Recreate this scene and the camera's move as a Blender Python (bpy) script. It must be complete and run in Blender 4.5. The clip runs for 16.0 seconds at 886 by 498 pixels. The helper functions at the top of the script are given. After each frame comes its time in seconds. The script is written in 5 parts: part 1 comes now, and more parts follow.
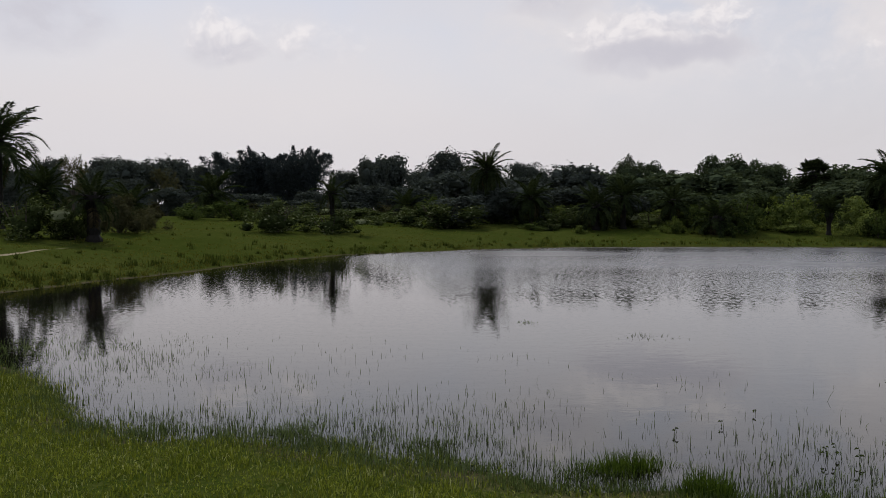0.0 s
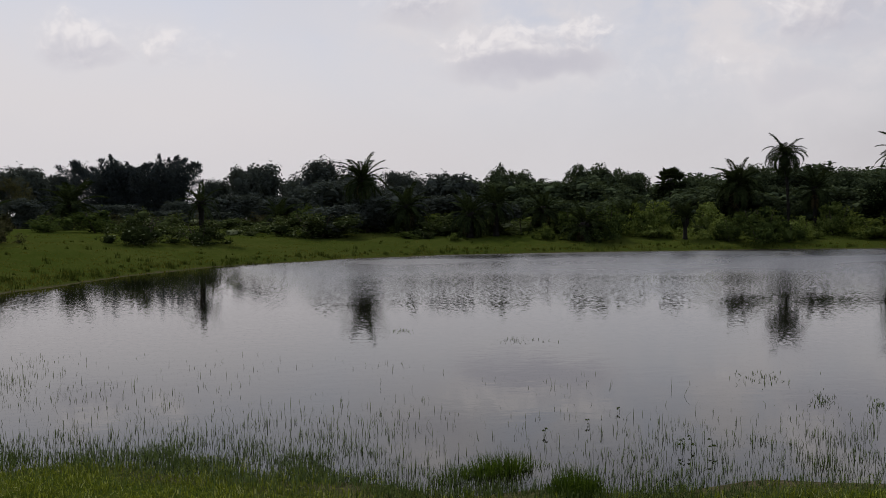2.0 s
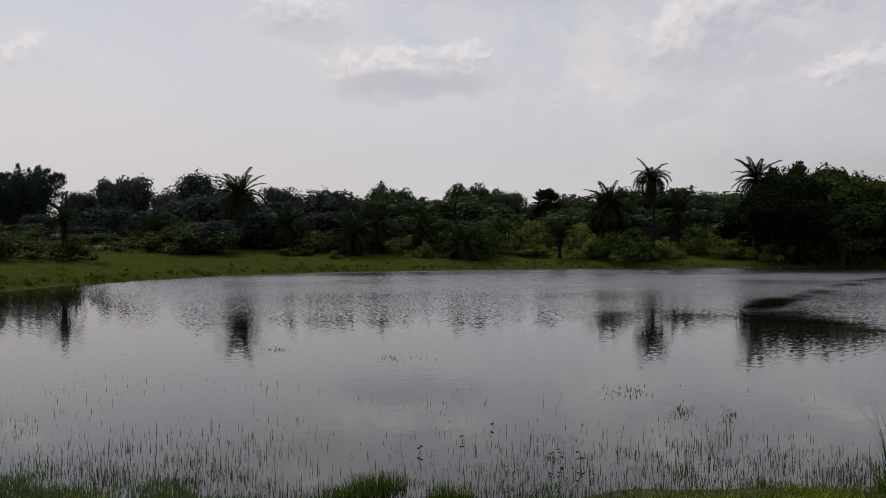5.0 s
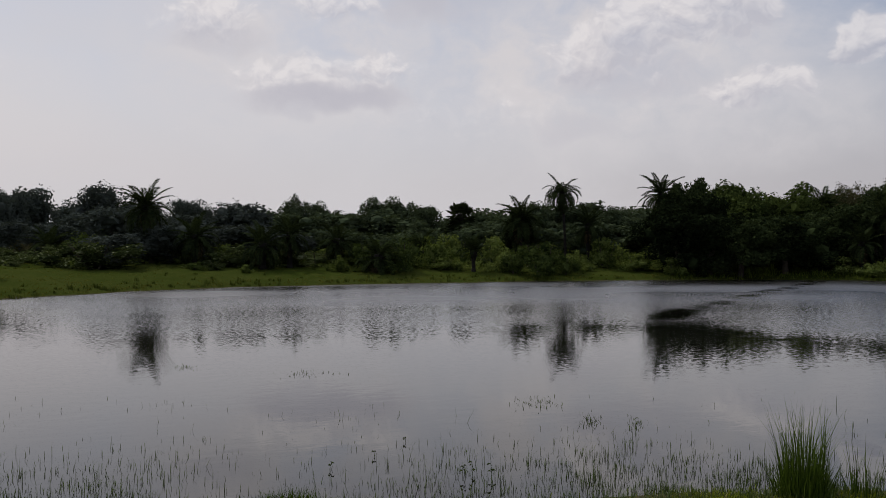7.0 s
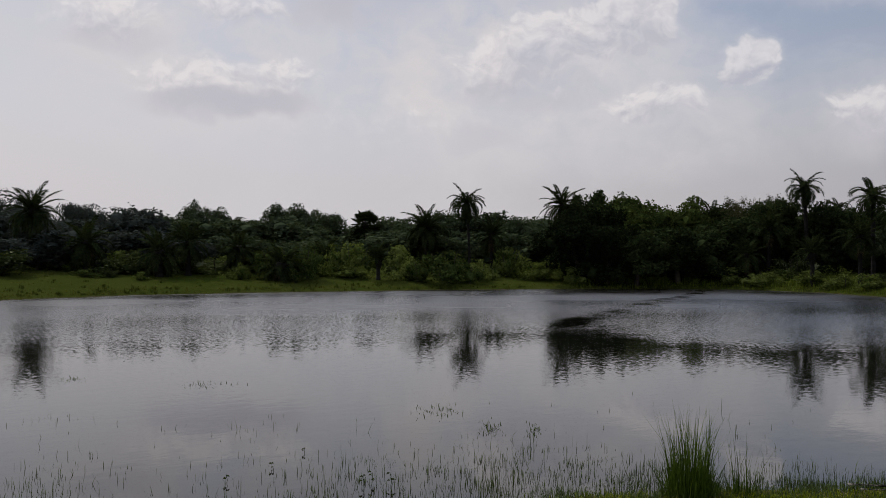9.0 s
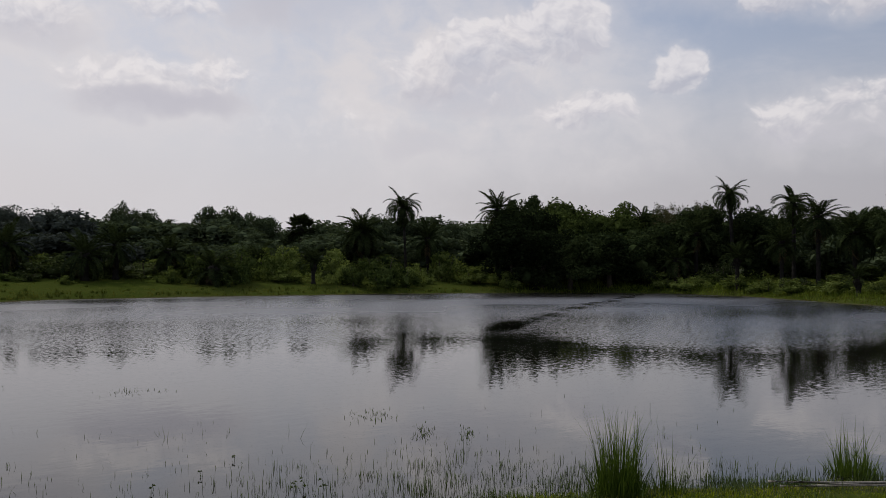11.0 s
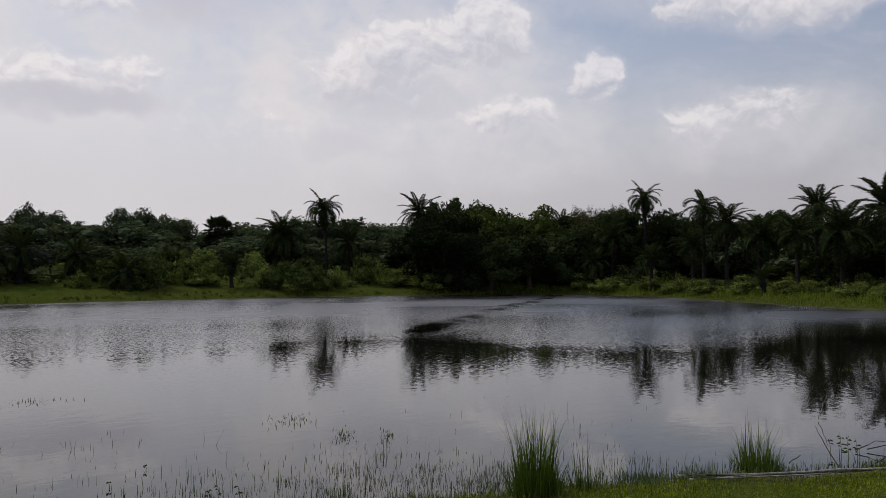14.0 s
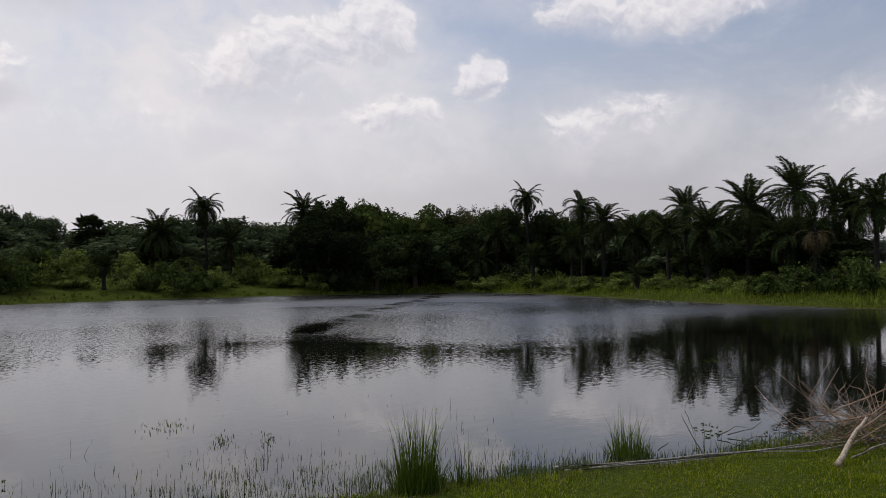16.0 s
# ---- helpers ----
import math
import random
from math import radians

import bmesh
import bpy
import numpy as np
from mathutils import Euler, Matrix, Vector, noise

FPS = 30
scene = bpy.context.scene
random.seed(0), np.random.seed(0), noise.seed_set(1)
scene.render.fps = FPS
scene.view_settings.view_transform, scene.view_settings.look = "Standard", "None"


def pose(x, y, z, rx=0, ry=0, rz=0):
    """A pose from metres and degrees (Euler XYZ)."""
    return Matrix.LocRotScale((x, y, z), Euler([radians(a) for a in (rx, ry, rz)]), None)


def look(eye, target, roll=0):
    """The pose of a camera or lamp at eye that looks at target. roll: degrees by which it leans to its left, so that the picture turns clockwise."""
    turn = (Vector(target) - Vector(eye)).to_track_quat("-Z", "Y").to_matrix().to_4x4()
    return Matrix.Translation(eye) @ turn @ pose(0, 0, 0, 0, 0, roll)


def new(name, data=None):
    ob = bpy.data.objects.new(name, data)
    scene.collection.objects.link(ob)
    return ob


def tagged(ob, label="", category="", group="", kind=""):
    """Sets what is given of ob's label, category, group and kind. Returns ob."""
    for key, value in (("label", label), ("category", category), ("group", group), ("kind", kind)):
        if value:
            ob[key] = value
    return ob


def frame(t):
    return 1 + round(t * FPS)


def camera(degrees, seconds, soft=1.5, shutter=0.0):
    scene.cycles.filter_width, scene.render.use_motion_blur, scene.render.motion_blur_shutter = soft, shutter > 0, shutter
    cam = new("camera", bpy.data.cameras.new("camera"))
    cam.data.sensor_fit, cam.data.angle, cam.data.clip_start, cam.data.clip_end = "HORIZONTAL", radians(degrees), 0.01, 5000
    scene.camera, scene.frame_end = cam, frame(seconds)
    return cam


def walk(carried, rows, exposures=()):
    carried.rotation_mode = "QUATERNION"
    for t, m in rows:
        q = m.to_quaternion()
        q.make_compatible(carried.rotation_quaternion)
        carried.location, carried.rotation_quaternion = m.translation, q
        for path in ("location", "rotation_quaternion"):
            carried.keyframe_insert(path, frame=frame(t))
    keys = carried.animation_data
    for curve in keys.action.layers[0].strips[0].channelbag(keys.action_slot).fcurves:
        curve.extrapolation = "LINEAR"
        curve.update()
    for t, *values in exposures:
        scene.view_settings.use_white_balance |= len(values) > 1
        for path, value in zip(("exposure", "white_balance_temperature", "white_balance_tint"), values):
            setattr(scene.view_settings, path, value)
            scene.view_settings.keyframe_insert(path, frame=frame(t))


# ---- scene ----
# The eye turns on an arm's reach round a standing point; yaw is clockwise from +y, in degrees.
cam = camera(58.36, 16.0, soft=0.7)
EYE, ARM = 1.8, 0.27
ROWS = [
    (0, -0.000, -2.548, -0.142),
    (0.5, 4.404, -2.606, -0.115),
    (1, 6.536, -2.403, -0.330),
    (1.5, 8.126, -2.278, -0.578),
    (2, 8.916, -1.989, -0.765),
    (2.5, 9.532, -1.841, -0.803),
    (3, 11.042, -1.578, -0.719),
    (3.5, 12.277, -1.341, -0.721),
    (4, 14.020, -1.171, -0.515),
    (6.5, 22.073, -0.063, -0.185),
    (7, 23.602, 0.183, -0.262),
    (7.5, 25.213, 0.338, -0.243),
    (8, 26.870, 0.498, -0.201),
    (8.5, 28.521, 0.614, -0.059),
    (9, 30.430, 0.788, 0.137),
    (9.5, 31.842, 0.980, 0.381),
    (12, 36.709, 0.912, 0.023),
    (12.5, 37.513, 0.835, 0.015),
    (13, 38.380, 0.924, -0.019),
    (13.5, 39.166, 1.151, 0.051),
    (14, 40.637, 1.279, 0.014),
    (14.5, 41.937, 1.240, -0.236),
    (15, 44.196, 0.980, -0.316),
    (15.5, 46.890, 1.042, -0.369),
    (16, 48.822, 1.190, -0.370),
]
STEPS = [(t, pose(ARM * math.sin(radians(yaw)), ARM * math.cos(radians(yaw)) - ARM, EYE, 90 + pitch, -roll, -yaw)) for t, yaw, pitch, roll in ROWS]
walk(cam, STEPS, exposures=[(t, stops, 6500, 12.5) for t, stops in ((0.0, 0.0), (1.5, -0.06), (3.5, -0.13), (7.0, -0.20), (9.5, -0.20), (12.5, -0.06), (14.5, -0.08), (16.0, 0.05))])

# ---- world, sun ----
SUN_AZ, SUN_EL = -18.0, 52.0


def polar(az, d):
    return d * math.sin(radians(az)), d * math.cos(radians(az))


def heading(az, el):
    a, e = radians(az), radians(el)
    return Vector((math.sin(a) * math.cos(e), math.cos(a) * math.cos(e), math.sin(e)))


class Net:
    """Short hand for a node tree."""

    def __init__(self, tree):
        self.tree = tree
        tree.nodes.clear()

    def node(self, kind):
        return self.tree.nodes.new(kind)

    def put(self, socket, value):
        if isinstance(value, bpy.types.NodeSocket):
            self.tree.links.new(value, socket)
        elif value is not None:
            socket.default_value = value

    def math(self, op, a, b=None, c=None, clamp=False):
        n = self.node("ShaderNodeMath")
        n.operation, n.use_clamp = op, clamp
        for s, v in zip(n.inputs, (a, b, c)):
            self.put(s, v)
        return n.outputs[0]

    def vec(self, op, a, b=None, scale=None):
        n = self.node("ShaderNodeVectorMath")
        n.operation = op
        self.put(n.inputs[0], a)
        if b is not None:
            self.put(n.inputs[1], b)
        if scale is not None:
            self.put(n.inputs["Scale"], scale)
        return n.outputs["Value"] if op in ("DISTANCE", "DOT_PRODUCT", "LENGTH") else n.outputs["Vector"]

    def ramp(self, value, lo, hi, a=0.0, b=1.0, smooth=True):
        n = self.node("ShaderNodeMapRange")
        n.interpolation_type, n.clamp = "SMOOTHSTEP" if smooth else "LINEAR", True
        for s, v in zip(n.inputs, (value, lo, hi, a, b)):
            self.put(s, v)
        return n.outputs[0]

    def mix(self, factor, a, b):
        n = self.node("ShaderNodeMix")
        n.data_type = "RGBA"
        self.put(n.inputs[0], factor)
        self.put(n.inputs[6], a if isinstance(a, bpy.types.NodeSocket) else (*a, 1))
        self.put(n.inputs[7], b if isinstance(b, bpy.types.NodeSocket) else (*b, 1))
        return n.outputs[2]

    def noise(self, vector, scale, detail=3.0, rough=0.55, distortion=0.0):
        n = self.node("ShaderNodeTexNoise")
        self.put(n.inputs["Vector"], vector)
        for key, v in (("Scale", scale), ("Detail", detail), ("Roughness", rough), ("Distortion", distortion)):
            self.put(n.inputs[key], v)
        return n.outputs["Fac"]

    def bump(self, height, strength, distance):
        n = self.node("ShaderNodeBump")
        for key, v in (("Strength", strength), ("Distance", distance), ("Height", height)):
            self.put(n.inputs[key], v)
        return n.outputs[0]


def make_world():
    world = bpy.data.worlds.new("sky")
    scene.world = world
    world.use_nodes = True
    k = Net(world.node_tree)
    sky = k.node("ShaderNodeTexSky")
    sky.sky_type, sky.sun_disc = "NISHITA", False
    sky.sun_elevation, sky.sun_rotation = radians(SUN_EL), radians(SUN_AZ)
    sky.altitude, sky.air_density, sky.dust_density = 50, 1.0, 0.5
    where = k.node("ShaderNodeTexCoord").outputs["Generated"]
    split = k.node("ShaderNodeSeparateXYZ")
    k.put(split.inputs[0], where)
    up = split.outputs[2]
    # a thin bright veil, thickest low down and towards the hidden sun
    clear = k.vec("SCALE", sky.outputs[0], scale=0.105)
    sunward = k.vec("DOT_PRODUCT", where, tuple(heading(SUN_AZ, SUN_EL)))
    veil = k.math("ADD", k.ramp(up, 0.06, 0.32, 0.97, 0.34), k.ramp(sunward, 0.55, 0.98, 0.0, 0.5), clamp=True)
    glow, dim = k.ramp(sunward, 0.38, 1.0, 0.0, 1.0), k.ramp(sunward, 0.06, 0.55, 0.0, 1.0)
    haze = k.mix(glow, k.mix(dim, (0.450, 0.440, 0.465), (0.620, 0.600, 0.614)), (0.800, 0.780, 0.786))
    base = k.mix(veil, clear, haze)

    def billows(at):
        """Fine rounded heaping, about -0.5 to 0.5."""
        cells = k.node("ShaderNodeTexVoronoi")
        cells.feature = "SMOOTH_F1"
        for key, v in (("Vector", at), ("Scale", 34.0), ("Detail", 2.0), ("Roughness", 0.55), ("Lacunarity", 2.3), ("Smoothness", 0.35)):
            k.put(cells.inputs[key], v)
        return k.math("SUBTRACT", 0.5, cells.outputs["Distance"])

    def heaps(at):
        """How far inside the heaped clouds a direction lies, and how near to their grey base."""
        full, base_of_heap = None, None
        for az, el, wide, tall, weight in CLOUDS:
            d = k.vec("SUBTRACT", at, tuple(heading(az, el)))
            u = k.math("DIVIDE", k.vec("DOT_PRODUCT", d, (math.cos(radians(az)), -math.sin(radians(az)), 0.0)), radians(wide))
            v = k.math("DIVIDE", k.vec("DOT_PRODUCT", d, (0, 0, 1)), radians(tall))
            g = k.math("ADD", k.math("MULTIPLY", u, u), k.math("MULTIPLY", v, v))
            g = k.math("MULTIPLY", k.ramp(g, 0.0, 3.0, 1.0, 0.0), weight)
            low = k.math("MULTIPLY", g, k.ramp(v, -1.1, 0.35, 1.0, 0.0))
            full = g if full is None else k.math("SMOOTH_MAX", full, g, 0.12)
            base_of_heap = low if base_of_heap is None else k.math("MAXIMUM", base_of_heap, low)
        return full, base_of_heap

    warp = k.node("ShaderNodeTexNoise")
    for key, v in (("Vector", where), ("Scale", 13.0), ("Detail", 3.0), ("Roughness", 0.55)):
        k.put(warp.inputs[key], v)
    bent = k.vec("ADD", where, k.vec("SCALE", k.vec("SUBTRACT", warp.outputs["Color"], (0.5, 0.5, 0.5)), scale=0.060))
    sheet = k.vec("MULTIPLY", bent, (1.0, 1.0, 1.35))
    full, under = heaps(bent)
    bumps, bumps_up = billows(sheet), billows(k.vec("ADD", sheet, (-0.005, 0.001, 0.011)))
    mass = k.noise(sheet, 9.0, 6.0, 0.6)
    amount = k.math("ADD", full, k.math("ADD", k.math("MULTIPLY", bumps, 0.27), k.math("MULTIPLY", k.math("SUBTRACT", mass, 0.5), 0.55)))
    firm = k.ramp(amount, 0.30, 0.60)
    loose = k.math("MULTIPLY", k.ramp(amount, 0.05, 0.85), 0.60)
    cover = k.math("MAXIMUM", k.math("MULTIPLY", firm, k.math("SUBTRACT", 1.0, k.math("MULTIPLY", under, 0.40), clamp=True)), loose)
    cover = k.math("MULTIPLY", cover, k.ramp(up, 0.05, 0.19, 0.25, 1.0))
    edge = k.math("MULTIPLY", k.math("SUBTRACT", bumps, bumps_up), 0.75)
    lit = k.math("SUBTRACT", k.math("ADD", 0.80, edge), k.math("MULTIPLY", under, 1.0), clamp=True)
    white = k.mix(lit, (0.545, 0.545, 0.605), (0.890, 0.860, 0.852))
    wisps = k.math("MULTIPLY", k.ramp(k.noise(k.vec("MULTIPLY", where, (1.0, 1.0, 1.7)), 3.4, 6.0, 0.62, 0.5), 0.40, 0.75), 0.5)
    soft = k.mix(wisps, base, (0.70, 0.69, 0.71))
    # broad banks of thin cloud that the heaps grow out of
    def banks(rows):
        out = None
        for az, el, wide, tall, weight in rows:
            d = k.vec("SUBTRACT", bent, tuple(heading(az, el)))
            u = k.math("DIVIDE", k.vec("DOT_PRODUCT", d, (math.cos(radians(az)), -math.sin(radians(az)), 0.0)), radians(wide))
            v = k.math("DIVIDE", k.vec("DOT_PRODUCT", d, (0, 0, 1)), radians(tall))
            g = k.math("ADD", k.math("MULTIPLY", u, u), k.math("MULTIPLY", v, v))
            g = k.math("MULTIPLY", k.ramp(g, 0.0, 2.0, 1.0, 0.0), weight)
            out = g if out is None else k.math("MAXIMUM", out, g)
        return out

    bank = banks(BANKS)
    bank = k.math("MULTIPLY", bank, k.ramp(mass, 0.30, 0.62, 0.35, 1.0))
    soft = k.mix(bank, soft, (0.735, 0.715, 0.722))
    colour = k.mix(k.math("MULTIPLY", cover, 0.70), soft, white)
    grey = k.math("MULTIPLY", banks(GREY_BASES), k.ramp(mass, 0.36, 0.60, 0.45, 1.0))
    colour = k.mix(grey, colour, (0.575, 0.570, 0.620))
    back = k.node("ShaderNodeBackground")
    k.put(back.inputs[0], colour)
    k.put(back.inputs[1], k.ramp(up, 0.34, 0.70, 1.0, 1.75))
    k.put(k.node("ShaderNodeOutputWorld").inputs[0], back.outputs[0])


# direction, half width, half height and weight of the heaped clouds, in degrees
CLOUDS = [
    (-27.0, 12.2, 4.0, 2.6, 0.40),
    (-14.8, 12.2, 2.7, 1.4, 0.66),
    (-9.0, 12.0, 3.2, 1.2, 0.58),
    (14.6, 12.2, 5.2, 1.6, 0.70),
    (19.0, 12.9, 3.0, 1.4, 0.66),
    (7.4, 16.0, 3.4, 1.4, 0.74),
    (16.0, 17.4, 3.2, 1.2, 0.72),
    (25.5, 9.9, 6.5, 2.0, 0.42),
    (34.2, 13.6, 3.2, 1.7, 0.85),
    (37.4, 15.2, 2.4, 2.0, 1.00),
    (40.8, 16.2, 2.0, 1.7, 1.00),
    (44.0, 17.0, 2.3, 2.2, 1.00),
    (37.0, 12.4, 4.5, 1.4, 0.55),
    (45.2, 10.8, 3.3, 1.2, 0.82),
    (51.6, 13.2, 2.0, 1.3, 0.84),
    (58.6, 10.0, 2.6, 1.4, 0.78),
    (63.0, 10.6, 2.6, 1.3, 0.70),
    (58.5, 17.6, 3.0, 1.3, 0.86),
    (66.0, 17.2, 4.6, 1.2, 0.80),
    (78.0, 10.0, 3.0, 2.0, 0.55),
]
GREY_BASES = [
    (-27.0, 13.0, 4.0, 2.6, 0.75),
    (-15.0, 11.4, 2.4, 0.8, 0.50),
    (15.5, 10.8, 5.5, 1.0, 0.90),
    (24.0, 17.6, 4.0, 1.4, 0.70),
    (37.0, 12.0, 4.5, 1.2, 0.75),
    (33.0, 8.6, 2.5, 0.9, 0.45),
    (8.0, 14.6, 3.0, 0.8, 0.45),
    (60.0, 8.6, 4.0, 0.8, 0.40),
]
BANKS = [
    (-12.0, 10.0, 11.0, 4.0, 0.60),
    (14.0, 13.5, 11.0, 5.5, 0.90),
    (34.0, 13.0, 13.0, 6.0, 1.00),
    (46.0, 9.0, 8.0, 3.0, 0.60),
    (61.0, 9.5, 7.0, 2.6, 0.50),
    (62.0, 18.0, 9.0, 2.0, 0.55),
]
make_world()
sun = new("sun", bpy.data.lights.new("sun", "SUN"))
sun.data.energy, sun.data.angle, sun.data.color = 2.0, radians(3.0), (1.0, 0.95, 0.87)
sun.matrix_world = look(heading(SUN_AZ, SUN_EL) * 80, (0, 0, 0))


# ---- materials ----
def material(name):
    m = bpy.data.materials.new(name)
    m.use_nodes = True
    return m, Net(m.node_tree)


def finish(k, shader):
    k.put(k.node("ShaderNodeOutputMaterial").inputs[0], shader)


def glossy(k, colour, rough, normal=None, spec=0.5):
    n = k.node("ShaderNodeBsdfPrincipled")
    k.put(n.inputs["Base Color"], colour)
    k.put(n.inputs["Roughness"], rough)
    k.put(n.inputs["Specular IOR Level"], spec)
    if normal is not None:
        k.put(n.inputs["Normal"], normal)
    return n.outputs[0]


def leaf_material(name, dark, light, thin=0.25, rough=0.55, scale=0.8, tip=None):
    """Leaves: two greens by clump and by plant, some light let through."""
    m, k = material(name)
    geo = k.node("ShaderNodeNewGeometry")
    chance = k.node("ShaderNodeObjectInfo").outputs["Random"]
    place = k.noise(geo.outputs["Position"], scale, 3.0)
    island = geo.outputs["Random Per Island"]
    fine = k.noise(geo.outputs["Position"], 7.0 * scale, 4.0, 0.7)
    f = k.math("ADD", k.math("MULTIPLY", place, 0.45), k.math("ADD", k.math("MULTIPLY", chance, 0.2), k.math("MULTIPLY", island, 0.45)))
    f = k.math("ADD", f, k.math("MULTIPLY", k.math("SUBTRACT", fine, 0.4), 0.5))
    colour = k.mix(k.ramp(f, 0.3, 0.95), dark, light)
    if tip:
        colour = k.mix(k.ramp(island, 0.86, 0.97), colour, tip)
    solid = glossy(k, colour, rough, spec=0.0)
    through_leaf = k.node("ShaderNodeBsdfTranslucent")
    k.put(through_leaf.inputs[0], k.mix(0.35, colour, (light[0] * 1.5, light[1] * 1.5, light[2] * 0.7)))
    both = k.node("ShaderNodeMixShader")
    k.put(both.inputs[0], thin)
    k.put(both.inputs[1], solid)
    k.put(both.inputs[2], through_leaf.outputs[0])
    finish(k, both.outputs[0])
    return m


def bark_material(name, dark, light, ring=0.0):
    m, k = material(name)
    at = k.node("ShaderNodeNewGeometry").outputs["Position"]
    grain = k.noise(k.vec("MULTIPLY", at, (9.0, 9.0, 2.5)), 3.0, 5.0, 0.65)
    stain = k.noise(at, 1.4, 3.0)
    colour = k.mix(k.ramp(k.math("ADD", k.math("MULTIPLY", grain, 0.7), k.math("MULTIPLY", stain, 0.4)), 0.35, 0.75), dark, light)
    finish(k, glossy(k, colour, 0.85, k.bump(grain, 0.7, 0.02), 0.2))
    return m


LEAF_DARK = leaf_material("dark broad leaves", (0.011, 0.018, 0.008), (0.044, 0.060, 0.022), 0.14)
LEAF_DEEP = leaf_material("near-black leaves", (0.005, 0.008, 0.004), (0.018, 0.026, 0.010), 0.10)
LEAF_MED = leaf_material("dull green leaves", (0.022, 0.031, 0.020), (0.078, 0.102, 0.052), 0.18)
LEAF_MID = leaf_material("green broad leaves", (0.012, 0.021, 0.007), (0.080, 0.108, 0.030), 0.22)
# Distance haze is put into this leaf colour: lifted, low-contrast grey-green.
LEAF_FAR_HAZED = leaf_material("distant leaves tinted with haze", (0.040, 0.048, 0.044), (0.062, 0.074, 0.062), 0.14, scale=0.4)
LEAF_BUSH = leaf_material("bush leaves", (0.009, 0.015, 0.005), (0.085, 0.108, 0.040), 0.22, 0.45, tip=(0.19, 0.21, 0.115))
LEAF_WEED = leaf_material("pale weed leaves", (0.020, 0.034, 0.008), (0.165, 0.205, 0.058), 0.34, 0.5)
LEAF_BROAD = leaf_material("broad bush leaves", (0.010, 0.018, 0.005), (0.075, 0.105, 0.030), 0.2, 0.45)
LEAF_DULL = leaf_material("dull brownish leaves", (0.024, 0.025, 0.012), (0.080, 0.078, 0.038), 0.2)
# The bamboo's blue-grey stands for distance haze, mixed into its base colour.
LEAF_BAMBOO_HAZED = leaf_material("bamboo leaves tinted with haze", (0.030, 0.038, 0.042), (0.046, 0.057, 0.057), 0.15)
FROND = leaf_material("palm frond", (0.008, 0.013, 0.006), (0.036, 0.049, 0.018), 0.16, 0.4, 0.5)
FROND_DRY = leaf_material("dry palm frond", (0.040, 0.032, 0.018), (0.100, 0.080, 0.045), 0.15, 0.7, 0.5)
BARK = bark_material("grey bark", (0.030, 0.024, 0.018), (0.085, 0.072, 0.055))
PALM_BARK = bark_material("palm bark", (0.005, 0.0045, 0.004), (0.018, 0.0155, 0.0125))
DEAD_WOOD = bark_material("bleached dead wood", (0.075, 0.046, 0.030), (0.29, 0.20, 0.135))
LIMB_WOOD = bark_material("barked dead limb", (0.14, 0.105, 0.075), (0.46, 0.39, 0.30))
POLE_WOOD = bark_material("grey weathered pole", (0.075, 0.067, 0.055), (0.28, 0.26, 0.22))
TURF_BLADE = leaf_material("short turf blade", (0.024, 0.042, 0.006), (0.215, 0.245, 0.036), 0.36, 0.6, 2.6, (0.30, 0.31, 0.12))
LAWN_BLADE = leaf_material("cropped turf blade", (0.036, 0.058, 0.004), (0.225, 0.260, 0.018), 0.4, 0.6, 2.6, (0.24, 0.20, 0.09))
REED_BLADE = leaf_material("water grass blade", (0.020, 0.034, 0.012), (0.125, 0.165, 0.062), 0.28, 0.5, 1.2)
CLUMP_BLADE = leaf_material("tall grass blade", (0.012, 0.028, 0.004), (0.080, 0.120, 0.018), 0.3, 0.5, 2.0)
MEADOW_BLADE = leaf_material("meadow grass blade", (0.049, 0.057, 0.010), (0.118, 0.119, 0.027), 0.3, 0.6, 0.3)
TUFT_BLADE = leaf_material("coarse tuft blade", (0.022, 0.032, 0.006), (0.075, 0.092, 0.020), 0.2, 0.6, 0.6)
SHORE_BLADE = leaf_material("shore grass blade", (0.026, 0.046, 0.005), (0.150, 0.190, 0.030), 0.3, 0.55, 0.55)


